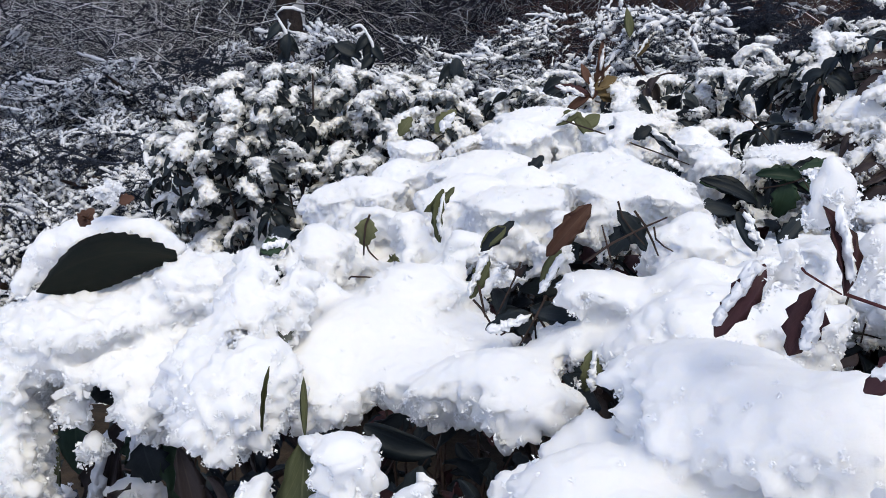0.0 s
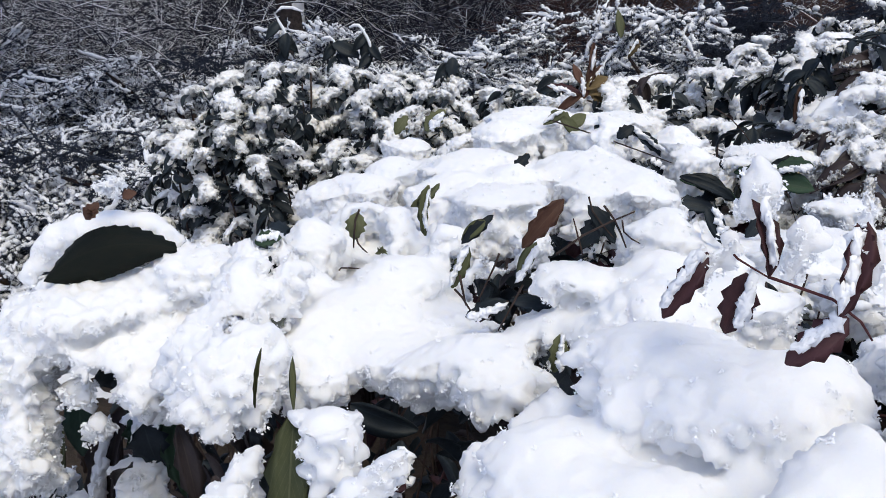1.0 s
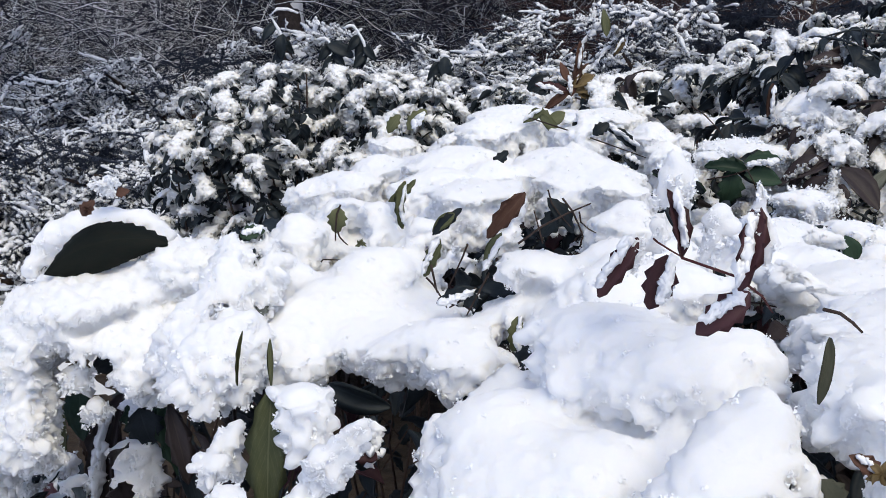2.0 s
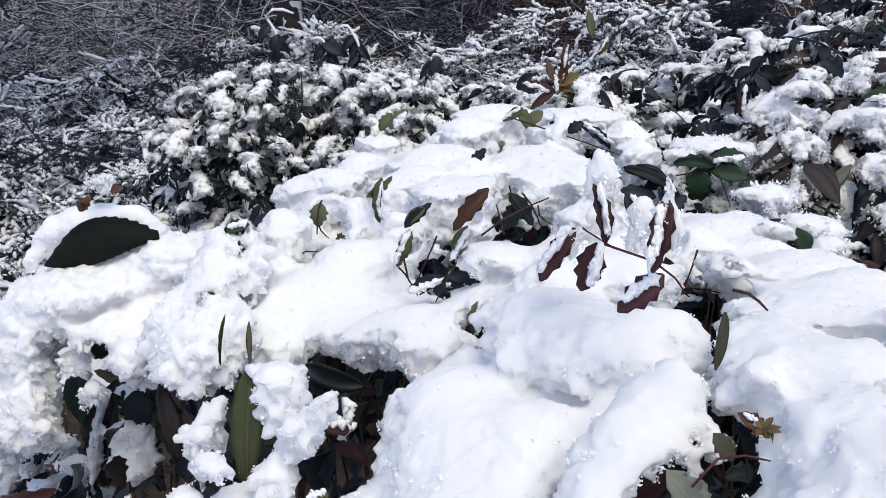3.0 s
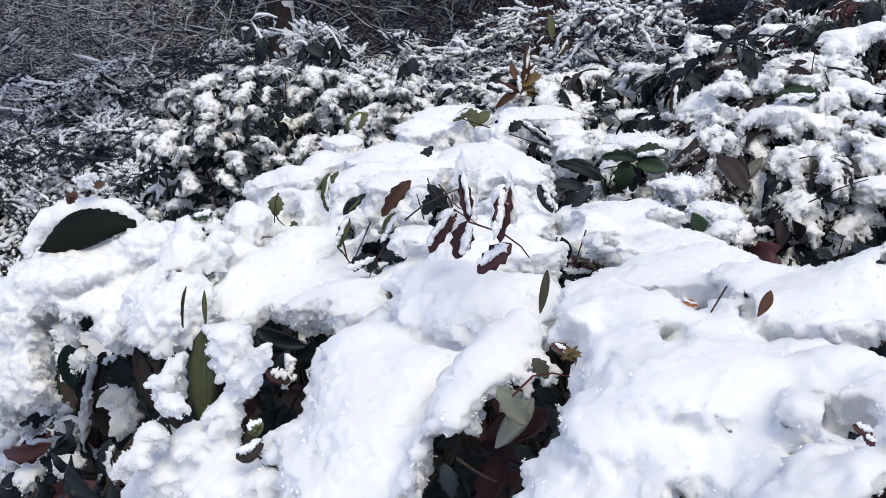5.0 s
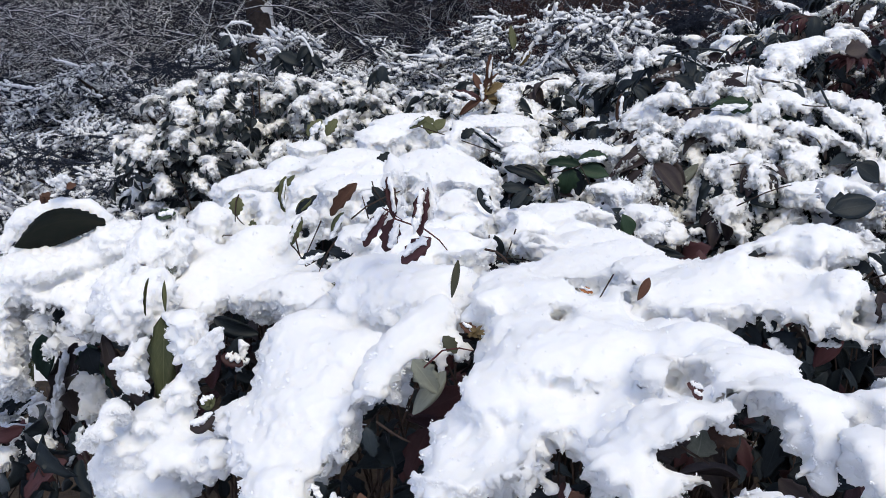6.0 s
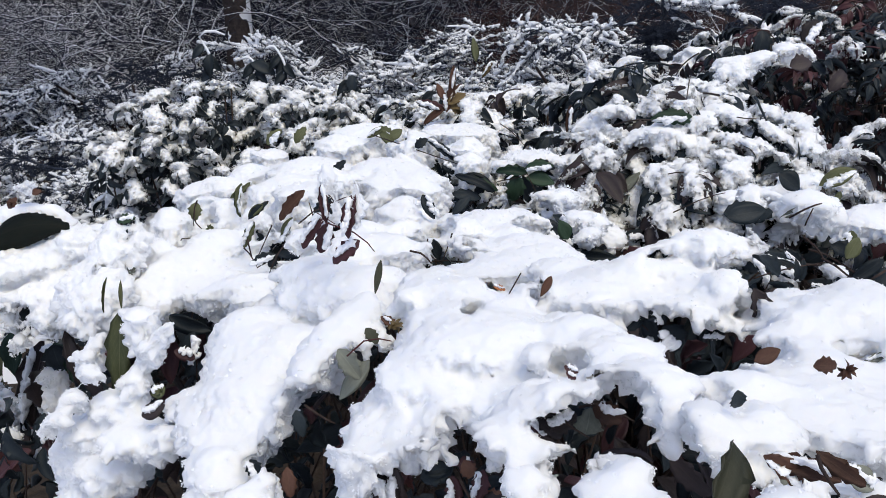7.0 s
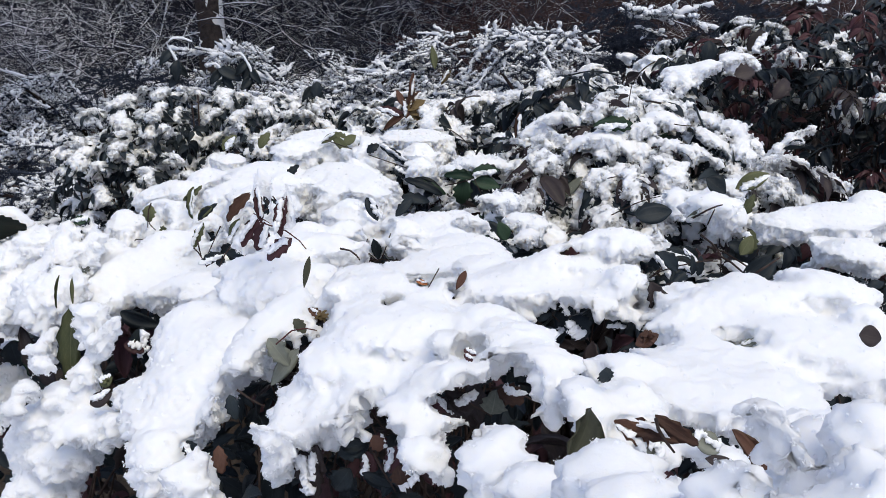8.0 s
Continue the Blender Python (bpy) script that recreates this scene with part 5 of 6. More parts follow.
def hero(colour, base, tip, width, roll):
    i = pick.randrange(6)
    if colour == "cap":
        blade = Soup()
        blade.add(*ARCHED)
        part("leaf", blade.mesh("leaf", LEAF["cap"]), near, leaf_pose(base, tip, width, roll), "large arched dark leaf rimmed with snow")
    else:
        m = leaf_pose(base, tip, width, roll)
        leaf = part("leaf", leaf_mesh(colour, i), near, m)
        if m.col[2].z > 0 and pick.random() < (1.0 if colour == "red" else 0.4):
            leaf_snow(leaf, pick.choice((-1, 1)))


def leaf_snow(leaf, side):
    """A thin ragged pat of snow along one half of a leaf."""
    s = Soup()
    at = pick.uniform(0.1, 0.3)
    while at < 0.85:
        long = pick.uniform(0.07, 0.16)
        spot = Matrix.Translation((side * pick.uniform(0.12, 0.3), at, 0.08 - 0.2 * (at - 0.35) ** 2))
        blob(s, spot @ Matrix.Diagonal((pick.uniform(0.12, 0.26), long, pick.uniform(0.035, 0.07), 1)), pick, 7, 10, 1.0)
        at += long * pick.uniform(0.6, 1.2)
    part("snow", s.mesh("snow", FLAKE), leaf)


def bud(x, y, z, size, colour):
    """A small dried flower cluster."""
    s = Soup()
    for _ in range(14):
        d = Vector((pick.gauss(0, 1), pick.gauss(0, 1), pick.gauss(0.3, 1))).normalized() * size
        m = leaf_pose((x, y, z), Vector((x, y, z)) + d, size * 0.5, pick.gauss(0, 60))
        sv, sf, su = SMOOTH_SHAPES[pick.randrange(6)]
        s.add((np.c_[sv, np.ones(len(sv))] @ np.array(m).T)[:, :3], sf, su)
    part("flower_head", s.mesh("flower_head", LEAF[colour]), near, label="small dried flower cluster")


def hero_stem(base, tip, width, mat):
    b, t = Vector(base), Vector(tip)
    side = Vector((pick.gauss(0, 1), pick.gauss(0, 1), pick.gauss(0.4, 0.5))) * (t - b).length * 0.11
    pts = [b, b.lerp(t, 0.35) + side, b.lerp(t, 0.7) + side * 0.7, t]
    part("stem", tube(pts, [width * 0.5, width * 0.47, width * 0.42, width * 0.3], 7).mesh("stem", mat), near)


# <leaves>
hero("dark", (-0.411, 0.980, 0.901), (-0.396, 0.963, 0.840), 0.027, 0)
hero("bronze", (-0.370, 1.000, 0.880), (-0.389, 0.966, 0.756), 0.037, 10)
hero("dark", (-0.285, 0.824, 0.944), (-0.274, 0.815, 0.910), 0.033, 0)
hero("bronze", (-0.209, 0.673, 1.016), (-0.192, 0.657, 0.957), 0.018, -20)
hero("dark", (-0.493, 1.090, 0.805), (-0.492, 1.079, 0.765), 0.021, 30)
hero("dark", (-0.318, 0.850, 0.988), (-0.309, 0.844, 0.966), 0.024, 0)
hero("olive", (-0.441, 1.018, 0.858), (-0.439, 1.003, 0.803), 0.023, 20)
hero("olive", (-0.110, 0.568, 1.075), (-0.114, 0.545, 0.991), 0.026, 0)
hero("olive", (-0.136, 0.610, 1.097), (-0.140, 0.600, 1.061), 0.003, 0)
hero("bronze", (-0.169, 0.609, 1.011), (-0.147, 0.596, 0.963), 0.020, 0)
hero("red", (-0.435, 0.982, 0.866), (-0.438, 0.985, 0.879), 0.013, 0)
hero("dark", (-0.591, 1.115, 0.711), (-0.551, 1.128, 0.757), 0.022, 0)
hero("dark", (-0.573, 1.182, 0.686), (-0.518, 1.195, 0.731), 0.021, 20)
hero("dark", (-0.535, 1.059, 0.696), (-0.495, 1.068, 0.725), 0.019, 0)
hero("dark", (-0.544, 1.025, 0.696), (-0.489, 1.026, 0.698), 0.019, 10)
hero("dark", (-0.436, 0.925, 0.727), (-0.416, 0.933, 0.757), 0.022, 0)
hero("dark", (-0.375, 0.886, 0.756), (-0.361, 0.895, 0.789), 0.024, 0)
hero("dark", (-0.545, 1.074, 0.793), (-0.521, 1.075, 0.796), 0.017, 0)
hero("dark", (-0.272, 0.743, 0.883), (-0.278, 0.732, 0.843), 0.018, 0)
hero("dark", (-0.088, 0.666, 1.035), (-0.042, 0.662, 1.018), 0.023, 30)
hero("dark", (-0.051, 0.618, 1.032), (-0.059, 0.608, 0.994), 0.022, 0)
hero("red", (-0.069, 0.603, 1.017), (-0.047, 0.601, 1.008), 0.015, 0)
hero("olive", (-0.059, 0.475, 1.020), (-0.047, 0.478, 1.027), 0.014, 0)
hero("bronze", (-0.068, 0.469, 1.001), (-0.047, 0.472, 1.012), 0.016, 0)
hero("olive", (-0.104, 0.904, 1.117), (-0.107, 0.898, 1.093), 0.018, 0)
hero("olive", (-0.040, 0.892, 1.145), (-0.044, 0.880, 1.102), 0.011, 20)
hero("olive", (-0.055, 0.890, 1.125), (-0.028, 0.896, 1.144), 0.010, 30)
hero("brown", (0.061, 0.739, 1.165), (0.031, 0.730, 1.131), 0.015, 0)
hero("olive", (0.006, 0.776, 1.140), (-0.012, 0.772, 1.125), 0.011, 0)
hero("olive", (-0.006, 0.775, 1.119), (-0.019, 0.767, 1.088), 0.012, 0)
hero("olive", (0.044, 0.755, 1.129), (0.029, 0.747, 1.100), 0.011, 20)
hero("dark", (0.023, 0.743, 1.086), (-0.009, 0.740, 1.075), 0.013, 0)
hero("dark", (0.025, 0.745, 1.086), (0.058, 0.744, 1.083), 0.013, 10)
hero("dark", (0.022, 0.745, 1.082), (0.016, 0.742, 1.070), 0.014, 0)
hero("olive", (0.049, 0.634, 1.099), (0.046, 0.628, 1.075), 0.012, 0)
hero("dark", (0.089, 0.732, 1.154), (0.073, 0.726, 1.133), 0.016, 0)
hero("dark", (0.078, 0.734, 1.162), (0.099, 0.727, 1.136), 0.014, 0)
hero("olive", (-0.152, 2.434, 0.979), (-0.123, 2.447, 1.027), 0.031, 0)
hero("olive", (0.155, 1.426, 1.135), (0.127, 1.431, 1.153), 0.019, 0)
hero("olive", (0.149, 1.398, 1.134), (0.172, 1.403, 1.151), 0.020, 0)
hero("drab", (0.161, 0.392, 1.173), (0.156, 0.384, 1.146), 0.006, 0)
hero("brown", (0.161, 0.362, 1.134), (0.175, 0.360, 1.125), 0.008, 0)
hero("dark", (0.407, 1.339, 1.091), (0.355, 1.337, 1.087), 0.020, 0)
hero("dark", (0.395, 1.279, 1.103), (0.443, 1.279, 1.099), 0.021, 0)
hero("dark", (0.409, 1.335, 1.074), (0.459, 1.332, 1.061), 0.027, 0)
hero("dark", (0.393, 1.337, 1.074), (0.403, 1.324, 1.027), 0.027, 0)
hero("dark", (0.276, 1.237, 1.094), (0.335, 1.231, 1.068), 0.022, 0)
hero("dark", (0.243, 0.886, 1.102), (0.268, 0.894, 1.127), 0.015, 0)
hero("dark", (0.403, 1.042, 1.066), (0.457, 1.032, 1.027), 0.022, 0)
hero("dark", (0.410, 1.020, 1.045), (0.437, 1.016, 1.027), 0.022, 0)
hero("green", (0.616, 1.311, 1.180), (0.690, 1.313, 1.184), 0.026, 0)
hero("green", (0.592, 1.576, 1.138), (0.554, 1.560, 1.084), 0.027, 0)
hero("orange", (0.257, 0.423, 1.140), (0.268, 0.422, 1.137), 0.005, 0)
hero("brown", (0.300, 0.375, 1.163), (0.291, 0.370, 1.147), 0.007, 0)
hero("brown", (0.502, 1.491, 1.186), (0.494, 1.478, 1.135), 0.015, 0)
hero("brown", (0.357, 0.053, 1.165), (0.377, 0.048, 1.150), 0.011, 0)
hero("brown", (0.375, 0.038, 1.174), (0.399, 0.032, 1.158), 0.009, 20)
hero("brown", (0.409, 0.013, 1.177), (0.430, 0.004, 1.148), 0.008, 0)
hero("dark", (0.489, 0.522, 1.182), (0.521, 0.521, 1.184), 0.022, 0)
hero("brown", (0.352, 0.001, 1.232), (0.362, 0.000, 1.233), 0.007, 0)
hero("dark", (0.369, 0.128, 1.167), (0.370, 0.125, 1.158), 0.008, 0)
hero("red", (0.285, 0.213, 1.149), (0.294, 0.211, 1.145), 0.006, 0)
hero("bronze", (0.276, 0.267, 1.095), (0.294, 0.261, 1.074), 0.018, 0)
hero("brown", (0.318, 0.275, 1.091), (0.340, 0.272, 1.082), 0.018, 0)
hero("red", (0.236, 0.250, 1.056), (0.231, 0.245, 1.034), 0.013, 0)
hero("bronze", (0.251, 0.246, 1.038), (0.235, 0.244, 1.025), 0.018, 0)
hero("red", (0.214, 0.247, 1.053), (0.216, 0.241, 1.032), 0.013, 0)
hero("bronze", (0.165, 0.251, 1.052), (0.169, 0.245, 1.026), 0.019, 0)
hero("dark", (0.200, 0.248, 1.038), (0.187, 0.245, 1.021), 0.020, 0)
hero("grey", (0.127, 0.350, 1.111), (0.145, 0.343, 1.088), 0.017, 0)
hero("grey", (0.151, 0.369, 1.094), (0.126, 0.363, 1.062), 0.015, 0)
hero("drab", (0.149, 0.357, 1.126), (0.159, 0.354, 1.114), 0.010, 0)
hero("brown", (0.092, 0.283, 1.043), (0.095, 0.278, 1.020), 0.012, 0)
hero("dark", (0.056, 0.332, 1.025), (0.063, 0.328, 1.011), 0.013, 0)
hero("green", (0.670, 1.315, 1.191), (0.627, 1.315, 1.180), 0.023, 0)
hero("green", (0.627, 1.314, 1.181), (0.697, 1.310, 1.183), 0.030, 0)
hero("olive", (0.928, 1.651, 1.158), (0.973, 1.644, 1.144), 0.023, 0)
hero("green", (0.894, 1.379, 1.148), (0.911, 1.361, 1.082), 0.031, 0)
hero("olive", (0.895, 1.299, 1.075), (0.955, 1.296, 1.078), 0.019, 0)
hero("dark", (0.513, 0.464, 1.159), (0.535, 0.458, 1.143), 0.019, 0)
hero("dark", (0.563, 0.447, 1.169), (0.585, 0.443, 1.158), 0.017, 0)
hero("dark", (0.557, 0.355, 1.155), (0.575, 0.358, 1.175), 0.013, 0)
hero("bronze", (0.501, 0.402, 1.142), (0.490, 0.399, 1.127), 0.016, 0)
hero("dark", (0.397, 0.380, 1.117), (0.412, 0.374, 1.098), 0.026, 0)
hero("dark", (0.399, 0.414, 1.089), (0.377, 0.413, 1.079), 0.016, 0)
hero("dark", (0.426, 1.004, 1.010), (0.502, 0.999, 1.006), 0.021, 0)
hero("dark", (0.375, 0.994, 1.067), (0.410, 0.985, 1.042), 0.026, 0)
hero("bronze", (0.519, 0.103, 1.196), (0.533, 0.102, 1.193), 0.014, 0)
hero("red", (0.104, 0.516, 1.185), (0.082, 0.508, 1.154), 0.013, 10)
hero("red", (0.112, 0.480, 1.185), (0.103, 0.473, 1.158), 0.016, 0)
hero("red", (0.112, 0.450, 1.191), (0.107, 0.459, 1.224), 0.009, 0)
hero("red", (0.138, 0.428, 1.223), (0.131, 0.418, 1.185), 0.012, 10)
hero("red", (0.141, 0.437, 1.179), (0.117, 0.432, 1.160), 0.015, 0)
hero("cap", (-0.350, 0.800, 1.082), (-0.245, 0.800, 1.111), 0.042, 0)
hero("dark", (-0.399, 3.219, 1.168), (-0.310, 3.209, 1.129), 0.051, 0)
hero("dark", (-0.286, 3.225, 1.185), (-0.283, 3.199, 1.090), 0.047, 0)
hero("dark", (-0.547, 3.226, 1.200), (-0.555, 3.205, 1.121), 0.043, 0)
hero("dark", (-0.006, 2.906, 1.144), (-0.010, 2.888, 1.080), 0.043, 0)
hero("brown", (-0.309, 0.795, 1.133), (-0.299, 0.798, 1.146), 0.012, 0)
hero("brown", (-0.280, 0.800, 1.150), (-0.269, 0.801, 1.154), 0.009, 0)
hero("dark", (-0.012, 0.770, 1.123), (0.012, 0.776, 1.145), 0.010, 0)
hero("dark", (0.058, 1.205, 1.101), (0.077, 1.211, 1.125), 0.015, 0)
hero("dark", (0.202, 0.872, 1.132), (0.218, 0.863, 1.101), 0.017, 0)
hero("dark", (0.296, 1.231, 1.062), (0.323, 1.237, 1.082), 0.017, 0)
hero("dark", (0.404, 1.179, 1.069), (0.428, 1.171, 1.039), 0.021, 0)
hero("dark", (0.388, 0.988, 1.055), (0.407, 0.982, 1.035), 0.017, 0)
hero("grey", (0.553, 1.250, 1.058), (0.589, 1.260, 1.093), 0.019, 0)
hero("dark", (0.566, 1.234, 1.000), (0.589, 1.253, 1.069), 0.029, 0)
hero("dark", (0.600, 1.238, 1.089), (0.610, 1.225, 1.042), 0.037, 0)
hero("grey", (0.592, 1.263, 0.991), (0.612, 1.280, 1.055), 0.033, 0)
hero("dark", (0.549, 1.173, 1.005), (0.599, 1.171, 0.995), 0.021, 0)
hero("dark", (0.589, 1.164, 0.970), (0.647, 1.157, 0.945), 0.034, 0)
hero("dark", (0.629, 1.238, 1.011), (0.681, 1.228, 0.974), 0.031, 0)
hero("dark", (0.658, 1.294, 1.101), (0.687, 1.299, 1.120), 0.028, 0)
hero("dark", (0.672, 1.278, 1.044), (0.711, 1.283, 1.060), 0.026, 0)
hero("dark", (0.546, 1.267, 1.008), (0.585, 1.274, 1.032), 0.023, 0)
hero("bronze", (-0.508, 0.959, 0.795), (-0.474, 0.967, 0.821), 0.019, 0)
hero("dark", (-0.468, 0.958, 0.790), (-0.440, 0.966, 0.818), 0.020, 0)
hero("dark", (-0.438, 0.942, 0.803), (-0.418, 0.947, 0.822), 0.016, 0)
hero("dark", (-0.488, 0.940, 0.725), (-0.441, 0.947, 0.748), 0.025, 0)
hero("dark", (-0.446, 0.924, 0.740), (-0.411, 0.932, 0.767), 0.020, 0)
hero("dark", (-0.414, 0.921, 0.727), (-0.390, 0.928, 0.750), 0.023, 0)
hero("bronze", (-0.371, 0.887, 0.790), (-0.350, 0.878, 0.759), 0.021, 0)
hero("olive", (-0.508, 0.997, 0.818), (-0.484, 1.001, 0.833), 0.019, 0)
hero("dark", (-0.351, 0.881, 0.767), (-0.327, 0.889, 0.796), 0.018, 0)
hero("dark", (-0.309, 0.850, 0.842), (-0.286, 0.856, 0.864), 0.014, 0)
hero("bronze", (0.161, 0.251, 1.053), (0.175, 0.241, 1.016), 0.019, 0)
hero("dark", (0.191, 0.249, 1.050), (0.214, 0.249, 1.058), 0.016, 0)
hero("red", (0.222, 0.252, 1.066), (0.225, 0.248, 1.053), 0.011, 0)
hero("brown", (0.235, 0.247, 1.037), (0.252, 0.245, 1.033), 0.014, 0)
hero("dark", (0.210, 0.226, 1.046), (0.232, 0.222, 1.036), 0.009, 0)
hero("dark", (0.093, 0.341, 1.063), (0.099, 0.335, 1.042), 0.012, 0)
hero("dark", (0.146, 0.266, 1.039), (0.149, 0.271, 1.058), 0.008, 0)
hero("red", (0.264, 0.265, 1.092), (0.281, 0.259, 1.074), 0.013, 0)
hero("dark", (0.373, 0.419, 1.102), (0.386, 0.422, 1.116), 0.014, 0)
hero("dark", (0.393, 0.429, 1.106), (0.402, 0.423, 1.084), 0.016, 0)
hero("dark", (0.482, 0.462, 1.155), (0.508, 0.458, 1.142), 0.019, 0)
hero("dark", (0.506, 0.440, 1.155), (0.535, 0.435, 1.142), 0.016, 0)
hero("dark", (0.677, 0.939, 1.075), (0.706, 0.947, 1.113), 0.026, 0)
hero("olive", (0.569, 0.429, 1.161), (0.580, 0.433, 1.179), 0.014, 0)
hero("dark", (0.484, 0.498, 1.184), (0.521, 0.498, 1.190), 0.023, 0)
hero("dark", (0.623, 1.315, 1.109), (0.656, 1.318, 1.122), 0.032, 0)
hero("dark", (0.644, 1.351, 1.030), (0.663, 1.367, 1.092), 0.033, 0)
hero("dark", (0.583, 1.333, 0.993), (0.618, 1.346, 1.046), 0.029, 0)
hero("green", (0.750, 1.375, 1.142), (0.797, 1.370, 1.130), 0.043, 0)
hero("dark", (0.563, 1.344, 1.228), (0.599, 1.338, 1.209), 0.028, 0)
hero("dark", (0.976, 3.823, 1.033), (1.041, 3.830, 1.066), 0.059, 0)
hero("green", (0.555, 1.546, 1.095), (0.571, 1.559, 1.143), 0.025, 0)
hero("dark", (0.717, 0.967, 1.141), (0.748, 0.960, 1.118), 0.031, 0)
hero("dark", (0.898, 1.737, 1.167), (0.948, 1.742, 1.191), 0.030, 0)
hero("dark", (0.684, 1.364, 1.040), (0.725, 1.357, 1.020), 0.027, 0)
hero("bronze", (1.093, 1.893, 1.236), (1.146, 1.895, 1.248), 0.045, 0)
hero("bronze", (1.207, 2.110, 1.286), (1.251, 2.124, 1.342), 0.049, 0)
hero("bronze", (1.231, 1.976, 1.170), (1.273, 1.989, 1.223), 0.047, 0)
hero("dark", (1.068, 2.019, 1.316), (1.053, 2.001, 1.250), 0.047, 0)
hero("red", (0.285, 2.222, 1.099), (0.205, 2.229, 1.125), 0.025, 0)
hero("brown", (0.281, 2.223, 1.102), (0.224, 2.212, 1.062), 0.022, 0)
hero("brown", (0.289, 2.221, 1.093), (0.286, 2.235, 1.147), 0.025, 20)
hero("brown", (0.292, 2.226, 1.113), (0.310, 2.246, 1.183), 0.022, 0)
hero("brown", (0.295, 2.230, 1.126), (0.328, 2.242, 1.169), 0.020, 0)
hero("brown", (0.300, 2.236, 1.147), (0.308, 2.255, 1.218), 0.018, 0)
hero("ochre", (0.290, 2.226, 1.113), (0.342, 2.235, 1.142), 0.028, 0)
hero("ochre", (0.295, 2.224, 1.106), (0.360, 2.227, 1.112), 0.031, 0)
hero("ochre", (0.303, 2.223, 1.102), (0.331, 2.221, 1.091), 0.025, 0)
hero("brown", (0.278, 2.230, 1.127), (0.262, 2.242, 1.170), 0.020, 0)
hero("olive", (0.369, 2.258, 1.226), (0.362, 2.276, 1.291), 0.021, 0)
hero("ochre", (0.386, 2.247, 1.185), (0.414, 2.258, 1.225), 0.017, 0)
hero("olive", (-0.112, 0.581, 1.103), (-0.111, 0.572, 1.071), 0.004, 0)
hero_stem((0.135, 0.337, 1.110), (0.170, 0.340, 1.121), 0.0014, RED_STEM)
hero_stem((0.277, 0.391, 1.161), (0.259, 0.380, 1.112), 0.0012, STEM)
hero_stem((0.259, 0.380, 1.113), (0.288, 0.381, 1.127), 0.0016, STEM)
hero_stem((0.542, 0.447, 1.165), (0.590, 0.438, 1.140), 0.0021, STEM)
hero_stem((0.552, 0.348, 1.166), (0.573, 0.350, 1.179), 0.0021, STEM)
hero_stem((0.505, 0.436, 1.149), (0.544, 0.435, 1.154), 0.0021, STEM)
hero_stem((0.017, 0.768, 1.116), (-0.001, 0.757, 1.077), 0.0018, STEM)
hero_stem((0.023, 0.742, 1.086), (0.002, 0.738, 1.071), 0.0021, STEM)
hero_stem((0.034, 0.748, 1.097), (0.016, 0.739, 1.064), 0.0018, STEM)
hero_stem((-0.102, 0.903, 1.120), (-0.107, 0.894, 1.086), 0.0021, STEM)
hero_stem((0.356, 1.413, 1.160), (0.406, 1.401, 1.115), 0.0021, STEM)
hero_stem((0.557, 1.196, 0.999), (0.598, 1.194, 0.993), 0.0021, STEM)
hero_stem((0.375, 0.037, 1.173), (0.385, 0.032, 1.155), 0.0021, STEM)
hero_stem((0.310, 0.286, 1.087), (0.351, 0.281, 1.077), 0.0021, STEM)
hero_stem((0.174, 0.253, 1.056), (0.134, 0.253, 1.047), 0.0021, STEM)
hero_stem((0.218, 0.247, 1.053), (0.235, 0.239, 1.023), 0.0021, STEM)
hero_stem((0.101, 0.333, 1.071), (0.125, 0.328, 1.057), 0.0021, STEM)
hero_stem((-0.013, 0.768, 1.098), (-0.008, 0.762, 1.076), 0.0021, STEM)
hero_stem((0.111, 0.449, 1.192), (0.154, 0.442, 1.167), 0.0014, RED_STEM)
hero_stem((0.102, 0.470, 1.196), (0.118, 0.468, 1.186), 0.0011, RED_STEM)
hero_stem((0.089, 0.732, 1.162), (0.105, 0.724, 1.133), 0.0018, STEM)
hero_stem((0.055, 0.723, 1.128), (0.111, 0.731, 1.158), 0.0018, STEM)
hero_stem((0.078, 0.734, 1.168), (0.096, 0.726, 1.140), 0.0014, STEM)
hero_stem((0.074, 0.723, 1.128), (0.067, 0.729, 1.153), 0.0014, STEM)
hero_stem((0.102, 0.729, 1.152), (0.115, 0.725, 1.136), 0.0014, STEM)
hero_stem((-0.017, 0.759, 1.090), (-0.000, 0.752, 1.066), 0.0018, STEM)
hero_stem((-0.116, 0.856, 1.076), (-0.090, 0.856, 1.077), 0.0016, STEM)
hero_stem((-0.104, 0.889, 1.097), (-0.094, 0.886, 1.084), 0.0017, STEM)
hero_stem((0.185, 0.459, 1.163), (0.204, 0.456, 1.152), 0.0020, STEM)
hero_stem((0.755, 1.267, 1.188), (0.793, 1.265, 1.185), 0.0021, STEM)
hero_stem((0.696, 1.373, 1.193), (0.705, 1.388, 1.252), 0.0021, STEM)
hero_stem((0.620, 1.196, 1.101), (0.666, 1.195, 1.101), 0.0021, STEM)
hero_stem((0.614, 1.130, 1.049), (0.699, 1.136, 1.080), 0.0021, STEM)
hero_stem((0.542, 0.495, 1.183), (0.573, 0.498, 1.196), 0.0021, STEM)
hero_stem((0.557, 0.493, 1.176), (0.565, 0.497, 1.192), 0.0016, STEM)
hero_stem((0.484, 0.436, 1.137), (0.550, 0.437, 1.153), 0.0021, STEM)
hero_stem((0.532, 0.434, 1.145), (0.535, 0.437, 1.159), 0.0021, STEM)
hero_stem((0.380, 0.421, 1.113), (0.394, 0.417, 1.100), 0.0018, STEM)
bud(-0.080, 0.869, 1.089, 0.0057, "olive")
bud(-0.303, 0.794, 1.139, 0.0052, "brown")
bud(-0.051, 0.474, 1.024, 0.0050, "olive")
bud(0.173, 0.358, 1.128, 0.0069, "ochre")
